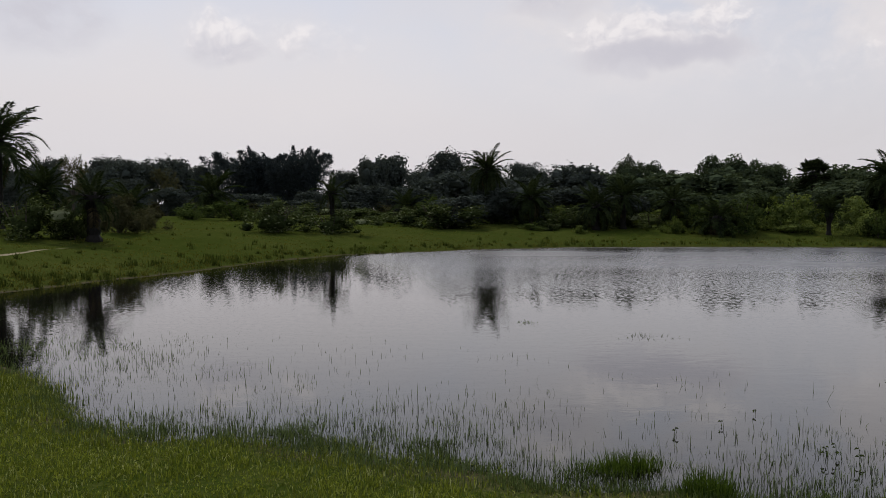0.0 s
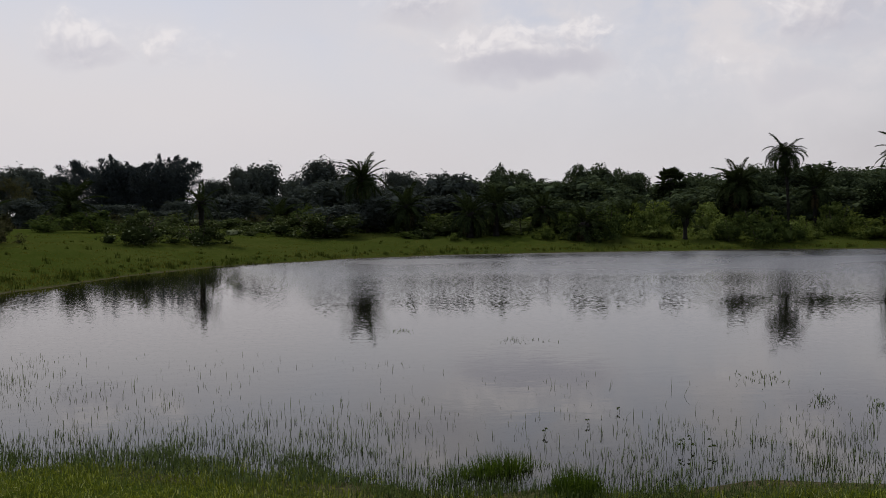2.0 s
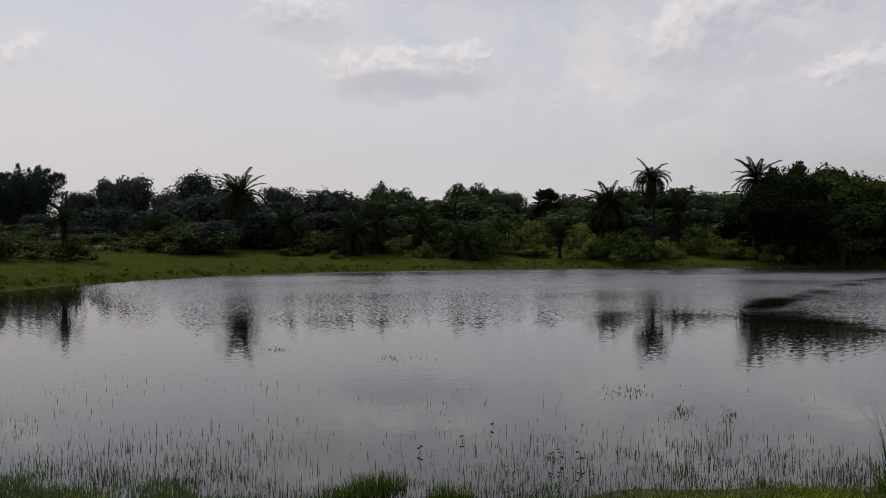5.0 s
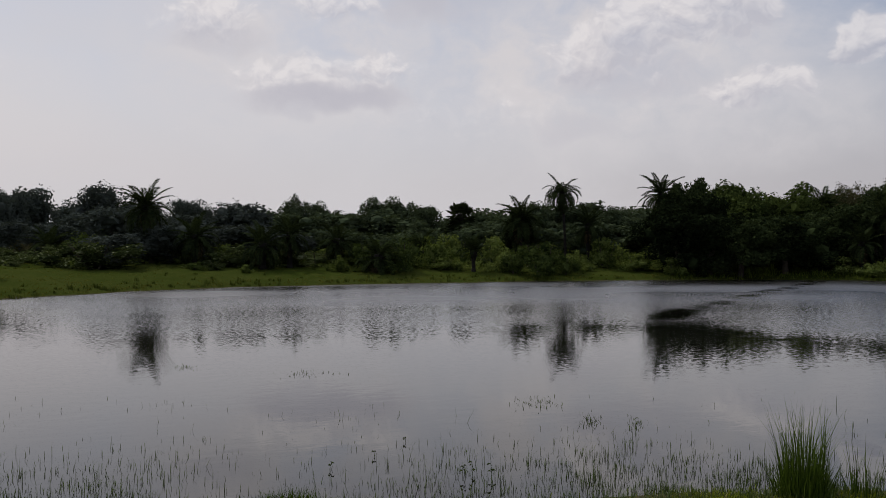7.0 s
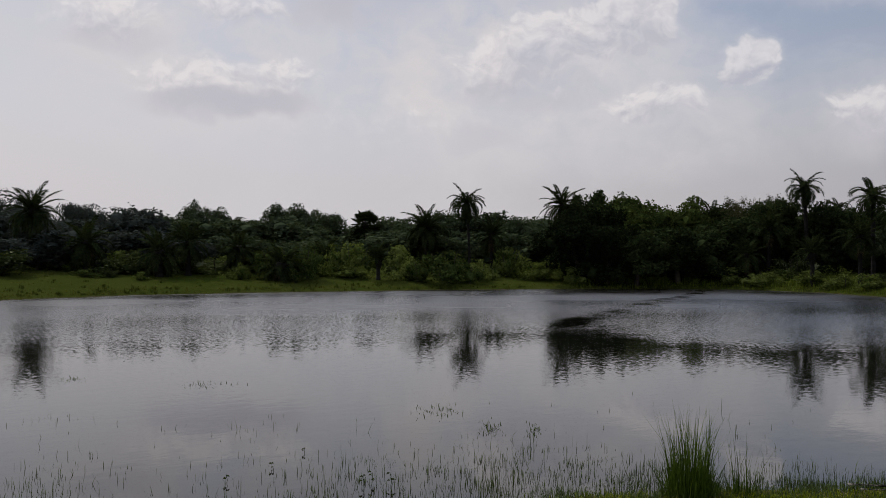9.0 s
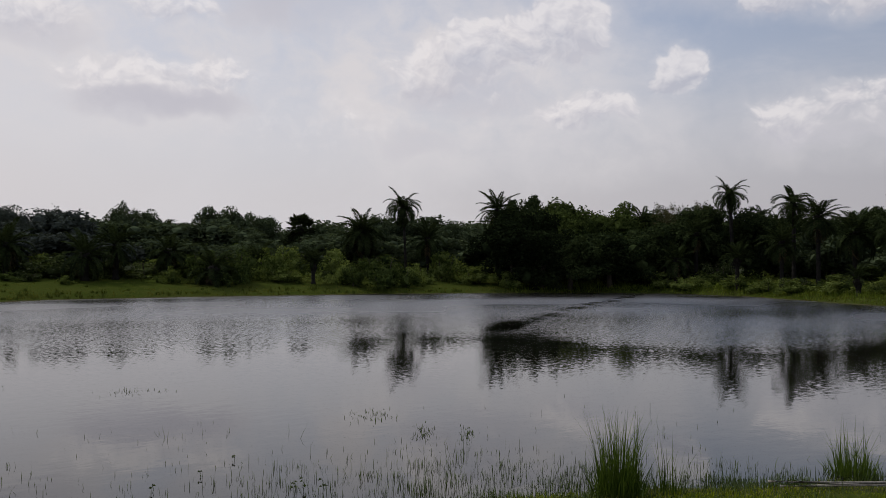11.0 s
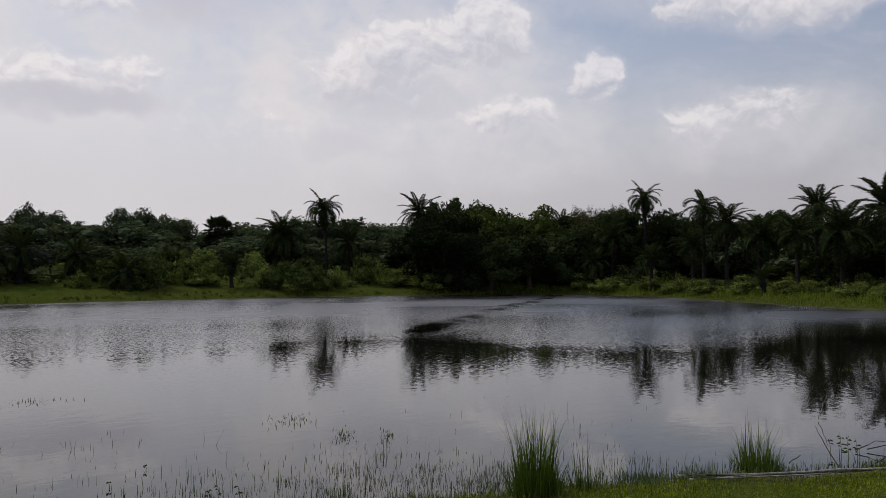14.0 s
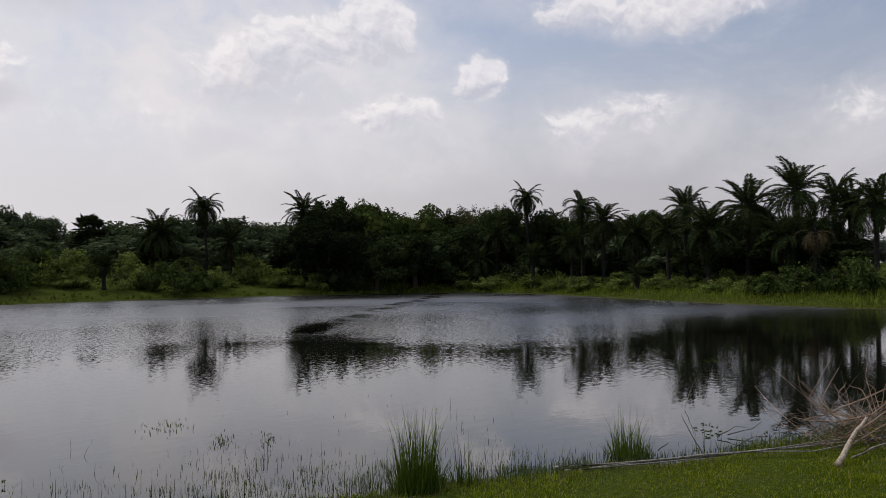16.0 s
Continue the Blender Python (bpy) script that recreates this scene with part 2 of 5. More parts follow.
def ground_material():
    m, k = material("turf and mud")
    at = k.node("ShaderNodeNewGeometry").outputs["Position"]
    split = k.node("ShaderNodeSeparateXYZ")
    k.put(split.inputs[0], at)
    broad = k.noise(at, 0.16, 4.0)
    patch = k.noise(at, 1.1, 5.0, 0.65)
    fine = k.noise(at, 22.0, 3.0, 0.7)
    green = k.mix(k.ramp(broad, 0.35, 0.7), (0.053, 0.059, 0.016), (0.098, 0.094, 0.031))
    green = k.mix(k.math("MULTIPLY", k.ramp(patch, 0.45, 0.72), 0.7), green, (0.115, 0.104, 0.034))
    green = k.mix(k.math("MULTIPLY", k.ramp(fine, 0.3, 0.75), 0.6), (0.020, 0.034, 0.004), green)
    mud = k.mix(k.ramp(fine, 0.3, 0.7), (0.035, 0.030, 0.020), (0.085, 0.070, 0.045))
    wet = k.ramp(k.math("ADD", split.outputs[2], k.math("MULTIPLY", k.math("SUBTRACT", patch, 0.5), 0.12)), -0.02, 0.05)
    colour = k.mix(wet, mud, green)
    # the trodden footpath
    along = k.math("ADD", k.math("MULTIPLY", split.outputs[0], 0.9979), k.math("MULTIPLY", split.outputs[1], -0.0645))
    off = k.math("ABSOLUTE", k.math("ADD", along, k.math("ADD", 14.344, k.math("MULTIPLY", k.math("SUBTRACT", patch, 0.5), 0.5))))
    worn = k.math("MULTIPLY", k.ramp(off, 0.08, 0.28, 1.0, 0.0), k.ramp(split.outputs[0], -12.85, -12.77, 1.0, 0.0))
    colour = k.mix(k.math("MULTIPLY", worn, 0.9), colour, (0.22, 0.19, 0.13))
    finish(k, glossy(k, colour, 0.9, k.bump(k.math("ADD", fine, k.math("MULTIPLY", patch, 2.0)), 0.6, 0.03), 0.0))
    return m


def water_material():
    """Dark still water; small breeze-ruffled facets tip towards the eye's standing point."""
    m, k = material("pond water")
    at = k.node("ShaderNodeNewGeometry").outputs["Position"]
    swell = k.noise(k.vec("MULTIPLY", at, (0.8, 1.3, 1.0)), 3.4, 3.0, 0.55)
    ruffle = k.node("ShaderNodeAttribute")
    ruffle.attribute_name = "ruffle"
    wind = ruffle.outputs["Fac"]
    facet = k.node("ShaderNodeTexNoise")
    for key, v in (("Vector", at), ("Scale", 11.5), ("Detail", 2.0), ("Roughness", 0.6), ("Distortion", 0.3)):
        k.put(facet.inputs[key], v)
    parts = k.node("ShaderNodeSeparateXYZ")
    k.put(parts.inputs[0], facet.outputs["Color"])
    # Mean tilt towards the standing point is added so facets mirror brighter sky.
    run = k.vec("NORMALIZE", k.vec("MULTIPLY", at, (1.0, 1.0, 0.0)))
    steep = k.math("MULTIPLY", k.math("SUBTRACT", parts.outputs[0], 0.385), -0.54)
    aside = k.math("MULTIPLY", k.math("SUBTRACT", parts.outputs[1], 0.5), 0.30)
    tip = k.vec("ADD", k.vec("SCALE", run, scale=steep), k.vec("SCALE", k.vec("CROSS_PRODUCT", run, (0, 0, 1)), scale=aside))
    n = k.node("ShaderNodeBump")
    for key, v in (("Strength", 1.0), ("Distance", 0.0012), ("Height", swell)):
        k.put(n.inputs[key], v)
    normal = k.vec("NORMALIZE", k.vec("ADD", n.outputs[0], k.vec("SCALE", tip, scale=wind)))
    body = k.node("ShaderNodeBsdfPrincipled")
    silt = k.mix(k.ramp(k.noise(at, 0.5, 3.0), 0.35, 0.7), (0.003, 0.0028, 0.0022), (0.006, 0.0056, 0.0045))
    k.put(body.inputs["Base Color"], silt)
    k.put(body.inputs["Roughness"], k.math("ADD", 0.03, k.math("MULTIPLY", wind, 0.22)))
    k.put(body.inputs["IOR"], k.math("ADD", 1.56, k.math("MULTIPLY", wind, 0.55)))
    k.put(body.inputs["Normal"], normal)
    finish(k, body.outputs[0])
    return m


GROUND, WATER = ground_material(), water_material()

# ---- shape of the land ----
SHORE = np.array([
    (-13, 13.5), (-10.6, 17.6), (-9.4, 20.4), (-8.5, 23.6), (-6.6, 30.4), (-4.5, 34.6), (-1.7, 37.2), (2.2, 40.0), (6.4, 41.8), (12.4, 42.0),
    (18.0, 41.6), (24.0, 41.0), (30.5, 39.2), (37.0, 36.0), (40.6, 32.6), (41.0, 27.5), (38.3, 21.2), (36.0, 16.0), (34.6, 10.7), (34.4, 7.0),
    (34.0, 0.0), (30.0, -8.0), (20.0, -9.0), (13.5, -3.0), (10.3, 2.1), (8.5, 2.6), (7.5, 3.1), (6.7, 3.5), (6.0, 3.8), (5.1, 4.2),
    (4.4, 4.4), (3.5, 4.7), (1.8, 4.85), (0.8, 5.1), (0.1, 5.5), (-0.6, 5.85), (-1.3, 6.4), (-2.4, 6.4), (-3.2, 6.8), (-4.2, 8.1), (-5.2, 9.2), (-8.5, 11.5),
])


def shore_gap(x, y):
    """Metres from the water's edge, below zero over the water."""
    p = np.stack([np.asarray(x, float).ravel(), np.asarray(y, float).ravel()], 1)
    best, inside = np.full(len(p), 1e9), np.zeros(len(p), bool)
    for a, b in zip(SHORE, np.roll(SHORE, -1, 0)):
        e, w = b - a, p - a
        t = np.clip((w @ e) / (e @ e), 0, 1)
        best = np.minimum(best, np.linalg.norm(w - t[:, None] * e, axis=1))
        crosses = (a[1] > p[:, 1]) != (b[1] > p[:, 1])
        dy = e[1] if abs(e[1]) > 1e-9 else 1e-9
        inside ^= crosses & (p[:, 0] < e[0] * (p[:, 1] - a[1]) / dy + a[0])
    return np.where(inside, -best, best).reshape(np.shape(x))


def lumps(x, y, f, seed):
    """Cheap smooth unevenness, about -1 to 1."""
    rng = np.random.default_rng(seed)
    out = 0
    for _ in range(6):
        a, p, s = rng.uniform(0, 6.28), rng.uniform(0, 6.28), f * rng.uniform(0.6, 1.7)
        out = out + np.sin(s * (x * np.cos(a) + y * np.sin(a)) + p)
    return out / 4


def land(x, y):
    """Height of the ground."""
    x, y = np.asarray(x, float), np.asarray(y, float)
    s = shore_gap(x, y) + 0.30 * lumps(x, y, 0.9, 3) + 0.10 * lumps(x, y, 3.1, 4)
    near = np.clip((np.hypot(x, y) - 9) / 12, 0, 1)
    near = near * near * (3 - 2 * near)
    dry = np.maximum(s, 0)
    z_near = 0.30 * (1 - np.exp(-dry / 2.2))
    z_far = 1.55 * (1 - np.exp(-dry / 9.5)) + 0.06 * np.minimum(dry, 1)
    z = z_near * (1 - near) + z_far * near
    z = z + np.minimum(dry, 1) * (0.015 + 0.05 * near) * lumps(x, y, 1.4, 5)
    wet = np.maximum(-s, 0)
    return np.where(s > 0, z, -0.5 * (1 - np.exp(-wet / 5.0)))


def mesh_of(name, verts, faces, mat=None, smooth=False):
    me = bpy.data.meshes.new(name)
    me.from_pydata(np.asarray(verts, float).tolist(), [], faces if isinstance(faces, list) else np.asarray(faces).tolist())
    if mat:
        me.materials.append(mat)
    if smooth:
        me.polygons.foreach_set("use_smooth", [True] * len(me.polygons))
    me.update()
    return me


def part(name, mesh, parent, m=None, label=""):
    ob = new(name, mesh)
    ob.parent = parent
    if m is not None:
        ob.matrix_basis = m
    return tagged(ob, label)


def thing(name, label, category, m, mesh=None, group="", kind=""):
    ob = new(name, mesh)
    ob.matrix_basis = m
    return tagged(ob, label, category, group, kind)


def make_ground():
    radii = np.concatenate([np.arange(0.4, 14, 0.25), np.arange(14, 75, 0.7), 75 * 1.13 ** np.arange(0, 30)])
    angles = np.radians(np.concatenate([np.arange(-45, 95, 0.6), np.arange(95, 315, 5.0)]))
    rr, aa = np.meshgrid(radii, angles, indexing="ij")
    x, y = rr * np.sin(aa), rr * np.cos(aa)
    z = land(x, y)
    n, m = len(radii), len(angles)
    verts = np.concatenate([np.stack([x.ravel(), y.ravel(), z.ravel()], 1), [[0, 0, float(land(0.0, 0.0))]]])
    i, j = np.meshgrid(np.arange(n - 1), np.arange(m), indexing="ij")
    k = (j + 1) % m
    quads = np.stack([i * m + j, (i + 1) * m + j, (i + 1) * m + k, i * m + k], -1).reshape(-1, 4)[:, ::-1].tolist()
    fan = [[n * m, (a + 1) % m, a] for a in range(m)]
    ob = new("ground", mesh_of("ground", verts, quads + fan, GROUND, True))
    tagged(ob, "short green turf rising from muddy water margins", "ground", kind="structure")


def breeze(x, y):
    """How far the wind ruffles the water, 0 to 1."""
    def step(v, lo, hi):
        t = np.clip((v - lo) / (hi - lo), 0, 1)
        return t * t * (3 - 2 * t)
    d, az = np.hypot(x, y), np.degrees(np.arctan2(x, y))
    drift = 2.2 * lumps(x, y, 0.30, 40) + 1.0 * lumps(x, y, 0.9, 41)
    out = step(d + drift + 0.7 * lumps(x, y, 3.2, 45) + 2.2 * step(az, 41.0, 48.0) * (1 - step(az, 53.0, 62.0)), 13.5, 31.0) * step(az + drift, -9.0, 1.0)
    # the lee of the palms lies still
    lee = 19.5 + 0.9 * (az - 64.0) + drift
    out = out * (1 - 0.88 * step(az + 0.8 * drift, 59.5, 66.0) * (1 - step(d, lee - 3.0, lee + 9.0)))
    out = out * (1 + 0.35 * step(d, 28.0, 40.0))
    out = out * np.clip(0.88 + 0.3 * lumps(x, y, 0.5, 42), 0, 1.1)
    # a smooth slick that lies across the ruffled part
    a, b = np.array(polar(39.5, 22.0)), np.array(polar(47.0, 40.0))
    run = (b - a) / np.linalg.norm(b - a)
    s = (x - a[0]) * run[0] + (y - a[1]) * run[1]
    gap = np.abs((x - a[0]) * run[1] - (y - a[1]) * run[0] + 0.25 * drift)
    slick = (1 - step(gap, 0.10, 0.8)) * step(s, -1.0, 0.8) * (1 - step(s, 2.0, 5.0) * np.clip(0.75 + 0.8 * lumps(x, y, 2.6, 43), 0.3, 1))
    return np.maximum(out, 0.10 * step(d, 9.0, 15.0)) * (1 - 0.75 * slick)


def waves(x, y):
    """Short wind waves that come in towards the near bank."""
    rng = np.random.default_rng(44)
    z = np.zeros_like(x)
    for _ in range(46):
        length = 0.19 * (0.55 / 0.19) ** rng.random()
        way = radians(28) + rng.normal(0, 0.95)
        k = 6.2832 / length
        z += 0.003 / k * np.sin(k * (x * math.sin(way) + y * math.cos(way)) + rng.uniform(0, 6.28))
    return z


def make_water():
    radii = np.concatenate([np.arange(2.5, 14, 0.5), np.arange(14, 30, 0.085), np.arange(30, 45, 0.12), np.arange(45, 56, 0.3)])
    angles = np.radians(np.concatenate([np.arange(-52, -13, 1.0), np.arange(-13, 81, 0.33), np.arange(81, 126, 2.0)]))
    rr, aa = np.meshgrid(radii, angles, indexing="ij")
    x, y = rr * np.sin(aa), rr * np.cos(aa)
    wind = breeze(x, y)
    z = waves(x, y) * wind
    m = len(angles)
    i, j = np.meshgrid(np.arange(len(radii) - 1), np.arange(m - 1), indexing="ij")
    quads = np.stack([i * m + j, i * m + j + 1, (i + 1) * m + j + 1, (i + 1) * m + j], -1).reshape(-1, 4)[:, ::-1]
    mid = rr[:-1, :-1].ravel(), aa[:-1, :-1].ravel()
    keep = shore_gap(mid[0] * np.sin(mid[1]), mid[0] * np.cos(mid[1])) < 0.9
    quads = quads[keep]
    used, index = np.unique(quads, return_inverse=True)
    verts = np.stack([x.ravel(), y.ravel(), z.ravel()], 1)[used]
    me = mesh_of("water", verts, index.reshape(-1, 4), WATER, True)
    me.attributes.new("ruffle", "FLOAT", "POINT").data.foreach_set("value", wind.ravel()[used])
    tagged(new("water", me), "grey pond water mirroring sky and palms, ruffled far out", "pond", kind="structure")


make_ground()
make_water()


# ---- plants: shared meshes ----
def leaf_cards(points, normals, size, rng, slim=0.55, curl=0.25, loose=0.38):
    """A folded four-cornered leaf at each point, facing about along its normal."""
    n = len(points)
    size = size * rng.uniform(0.55, 1.35, n)[:, None]
    nn = normals + rng.normal(0, loose, (n, 3))
    nn /= np.linalg.norm(nn, axis=1)[:, None]
    a = np.cross(nn, rng.normal(0, 1, (n, 3)))
    a /= np.linalg.norm(a, axis=1)[:, None] + 1e-9
    b = np.cross(nn, a)
    v = np.stack([points - a * size * 0.5, points + b * size * slim * 0.5 - nn * size * curl * 0.3, points + a * size * 0.5 - nn * size * curl, points - b * size * slim * 0.5 - nn * size * curl * 0.3], 1)
    i = np.arange(n)[:, None] * 4
    return v.reshape(-1, 3), np.concatenate([i + [0, 1, 2], i + [0, 2, 3]], 1).reshape(-1, 3)


def leaf_tips(points, normals, size, rng, loose=0.8):
    """A three-cornered spray of leaves at each point."""
    n = len(points)
    size = size * rng.uniform(0.55, 1.45, n)[:, None]
    nn = normals + rng.normal(0, loose, (n, 3))
    nn /= np.linalg.norm(nn, axis=1)[:, None]
    a = np.cross(nn, rng.normal(0, 1, (n, 3)))
    a /= np.linalg.norm(a, axis=1)[:, None] + 1e-9
    b = np.cross(nn, a)
    v = np.stack([points - a * size * 0.5 + b * size * 0.38, points - a * size * 0.42 - b * size * 0.38, points + a * size * 0.6], 1)
    return v.reshape(-1, 3), np.arange(3 * n).reshape(-1, 3)


def crown_points(rng, blobs, count, shell=0.5):
    """Points through the outer part of a heap of uneven balls, with outward normals."""
    weight = np.array([b[3] ** 2 for b in blobs])
    which = rng.choice(len(blobs), count, p=weight / weight.sum())
    c = np.array([b[:3] for b in blobs])[which]
    r = np.array([b[3] for b in blobs])[which]
    d = rng.normal(0, 1, (count, 3))
    d /= np.linalg.norm(d, axis=1)[:, None]
    reach = 1 - shell * rng.random(count) ** 1.6
    wob = 1 + 0.16 * np.sin(d[:, 0] * 5 + which) * np.sin(d[:, 1] * 6 + which * 2) + 0.12 * np.sin(d[:, 2] * 9 + which)
    return c + d * (r * reach * wob)[:, None], d + [0, 0, 0.2]


def cores(blobs, rng, fill=0.72, fine=1):
    """The dense inner foliage: a lumpy ball in each blob."""
    bm = bmesh.new()
    bmesh.ops.create_icosphere(bm, subdivisions=fine, radius=1.0)
    ball = np.array([v.co for v in bm.verts])
    tris = np.array([[v.index for v in f.verts] for f in bm.faces])
    bm.free()
    verts, faces = [], []
    for i, b in enumerate(blobs):
        bumpy = ball * (1 + 0.22 * np.sin(ball[:, :1] * 7 + i) * np.sin(ball[:, 1:2] * 8 + 2 * i) + rng.uniform(-0.16, 0.16, (len(ball), 1)))
        verts.append(bumpy * b[3] * fill + np.array(b[:3]))
        faces.append(tris + i * len(ball))
    return np.concatenate(verts), np.concatenate(faces)


def tube(path, radii, sides=6):
    """A tapered round bar along a path."""
    path = [Vector(p) for p in path]
    verts, faces = [], []
    for i, (p, r) in enumerate(zip(path, radii)):
        d = (path[min(i + 1, len(path) - 1)] - path[max(i - 1, 0)]).normalized()
        u = d.orthogonal().normalized()
        if abs(d.z) > 0.5:
            u = (Vector((1, 0, 0)) - d * d.x).normalized()
        w = d.cross(u)
        verts += [tuple(p + (u * math.cos(6.2832 * k / sides) + w * math.sin(6.2832 * k / sides)) * r) for k in range(sides)]
    for i in range(len(path) - 1):
        for k in range(sides):
            m = (k + 1) % sides
            faces.append([i * sides + k, i * sides + m, (i + 1) * sides + m, (i + 1) * sides + k])
    faces += [list(range(sides))[::-1], list(range(len(verts) - sides, len(verts)))]
    return verts, faces


def join(pieces):
    verts, faces = [], []
    for v, f in pieces:
        o = len(verts)
        verts += [tuple(p) for p in v]
        faces += [[a + o for a in q] for q in f]
    return verts, faces


def tree_kit(seed, mat, count, leaf, wide, open_crown=0.0, shell=0.5, dome=False):
    """A broad-leaved tree of unit height: trunk, limbs and crown meshes."""
    rng = np.random.default_rng(seed)
    blobs = [(0, 0, 0.55, 0.30 * (1 - 0.3 * open_crown))]
    for i in range(12):
        a, h = i * 2.4 + rng.uniform(-0.5, 0.5), rng.uniform(0.62, 0.76) if i % 2 else rng.uniform(0.12 + 0.25 * open_crown, 0.6)
        out = wide * rng.uniform(0.3, 1.0) * math.sqrt(max(0.05, 1 - ((h - 0.45) / 0.55) ** 2)) * 0.85
        r = rng.uniform(0.15, 0.24) * (1 - 0.4 * open_crown)
        if dome:
            h = 0.15 + 0.60 * i / 11
            out = wide * 0.85 * math.sqrt(max(0.0, 1 - ((h - 0.15) / 0.62) ** 2))
        blobs.append((out * math.cos(a), out * math.sin(a), h, r))
    heads = []
    for b in blobs:
        for _ in range(6):
            d = rng.normal(0, 1, 3)
            d /= np.linalg.norm(d)
            heads.append((b[0] + d[0] * b[3] * 0.85, b[1] + d[1] * b[3] * 0.85, max(0.06, b[2] + d[2] * b[3] * 0.85), b[3] * rng.uniform(0.35, 0.62)))
    solid = list(blobs)
    blobs = blobs[1:5] + heads + blobs[:1]
    p, n = crown_points(rng, blobs, count, shell)
    tall = np.percentile(p[:, 2], 99.6)
    p[:, 2] /= tall
    v, f = leaf_tips(p, n, leaf, rng)
    if not open_crown:
        cv, cf = cores(solid, rng, 0.45)
        cv[:, 2] /= tall
        v, f = np.concatenate([v, cv]), np.concatenate([f, cf + len(v)])
    crown = mesh_of("crown", v, f, mat)
    tv, tf = tube([(0, 0, -0.05), (0.01, 0.0, 0.18), (0.0, 0.015, 0.42), (0.02, 0, 0.62)], [0.04, 0.03, 0.022, 0.01], 8)
    trunk = mesh_of("trunk", tv, tf, BARK, True)
    limbs = []
    for b in blobs[:4]:
        lv, lf = tube([(0, 0, 0.25), (b[0] * 0.4, b[1] * 0.4, 0.25 + (b[2] - 0.25) * 0.55), (b[0], b[1], b[2])], [0.02, 0.013, 0.005], 6)
        limbs.append(mesh_of("limb", lv, lf, BARK, True))
    return trunk, limbs, crown


TREES = {
    "dark": [tree_kit(11 + i, LEAF_DARK, 17000, 0.034, 0.48) for i in range(3)],
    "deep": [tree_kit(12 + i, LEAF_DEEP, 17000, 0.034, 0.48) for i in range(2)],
    "med": [tree_kit(16 + i, LEAF_MED, 17000, 0.033, 0.48) for i in range(3)],
    "green": [tree_kit(21 + i, LEAF_MID, 17000, 0.034, 0.48) for i in range(3)],
    "far": [tree_kit(31 + i, LEAF_FAR_HAZED, 14000, 0.030, 0.46) for i in range(3)],
    "airy": [tree_kit(41 + i, LEAF_DULL, 4500, 0.022, 0.40, 1.0, 0.9) for i in range(2)],
    "fill": [tree_kit(46 + i, LEAF_DARK, 6000, 0.052, 0.50) for i in range(4)],
    "fillmed": [tree_kit(46 + i, LEAF_MED, 6000, 0.052, 0.50) for i in range(4)],
    "fillfar": [tree_kit(56 + i, LEAF_FAR_HAZED, 6000, 0.046, 0.42) for i in range(3)],
    "dome": [tree_kit(51, LEAF_FAR_HAZED, 20000, 0.026, 0.42, dome=True)],
}
turns = random.Random(5)


def base_of(az, d, sink=0.05):
    x, y = polar(az, d)
    return x, y, float(land(x, y)) - sink


def tree(kind, az, d, top, width, label, which=0):
    """A broad-leaved tree whose crown ends at height top."""
    x, y, z = base_of(az, d)
    trunk, limbs, crown = TREES[kind][which % len(TREES[kind])]
    h = top - z
    w = width / 0.9
    m = Matrix.Translation((x, y, z)) @ Matrix.Rotation(turns.uniform(0, 6.28), 4, "Z")
    ob = thing("tree", label, "tree", m, group="trees behind the pond")
    size = Matrix.Diagonal((w, w, h, 1))
    part("trunk", trunk, ob, size)
    for limb in limbs:
        part("limb", limb, ob, size)
    part("crown", crown, ob, size)


def bush_kit(seed, mat, count, leaf, flat=0.9):
    rng = np.random.default_rng(seed)
    blobs = [(0, 0, 0.3, 0.36)]
    for _ in range(17):
        a, r = rng.uniform(0, 6.28), rng.uniform(0.1, 0.72)
        blobs.append((r * math.cos(a), r * math.sin(a), rng.uniform(0.08, 0.78) * (1.1 - 0.6 * r), rng.uniform(0.10, 0.24)))
    p, n = crown_points(rng, blobs, count, 0.45)
    shoots = rng.integers(0, count, count // 12)
    p[shoots] += n[shoots] * rng.uniform(0.02, 0.16, len(shoots))[:, None]
    p[:, 2] = np.abs(p[:, 2]) / 0.95
    v, f = leaf_cards(p, n, leaf, rng, 0.6, 0.25, 0.7)
    cv, cf = cores(blobs[:9], rng, 0.70)
    cv[:, 2] = np.maximum(cv[:, 2], -0.02)
    v, f = np.concatenate([v, cv]), np.concatenate([f, cf + len(v)])
    stems = []
    for _ in range(5):
        a, r = rng.uniform(0, 6.28), rng.uniform(0.15, 0.5)
        stems.append(tube([(0.05 * math.cos(a), 0.05 * math.sin(a), -0.08), (r * 0.6 * math.cos(a), r * 0.6 * math.sin(a), 0.35), (r * math.cos(a), r * math.sin(a), 0.75)], [0.018, 0.012, 0.005], 5))
    return mesh_of("foliage", v, f, mat), [mesh_of("stem", *q, BARK) for q in stems]


BUSHES = {
    "bush": [bush_kit(61 + i, LEAF_BUSH, 2400, 0.062) for i in range(3)],
    "dark": [bush_kit(71 + i, LEAF_MID, 2000, 0.066) for i in range(2)],
    "weed": [bush_kit(81 + i, LEAF_WEED, 1700, 0.080) for i in range(3)],
    "broad": [bush_kit(86 + i, LEAF_BROAD, 2200, 0.085) for i in range(2)],
    "dull": [bush_kit(91 + i, LEAF_DULL, 2200, 0.060) for i in range(2)],
}


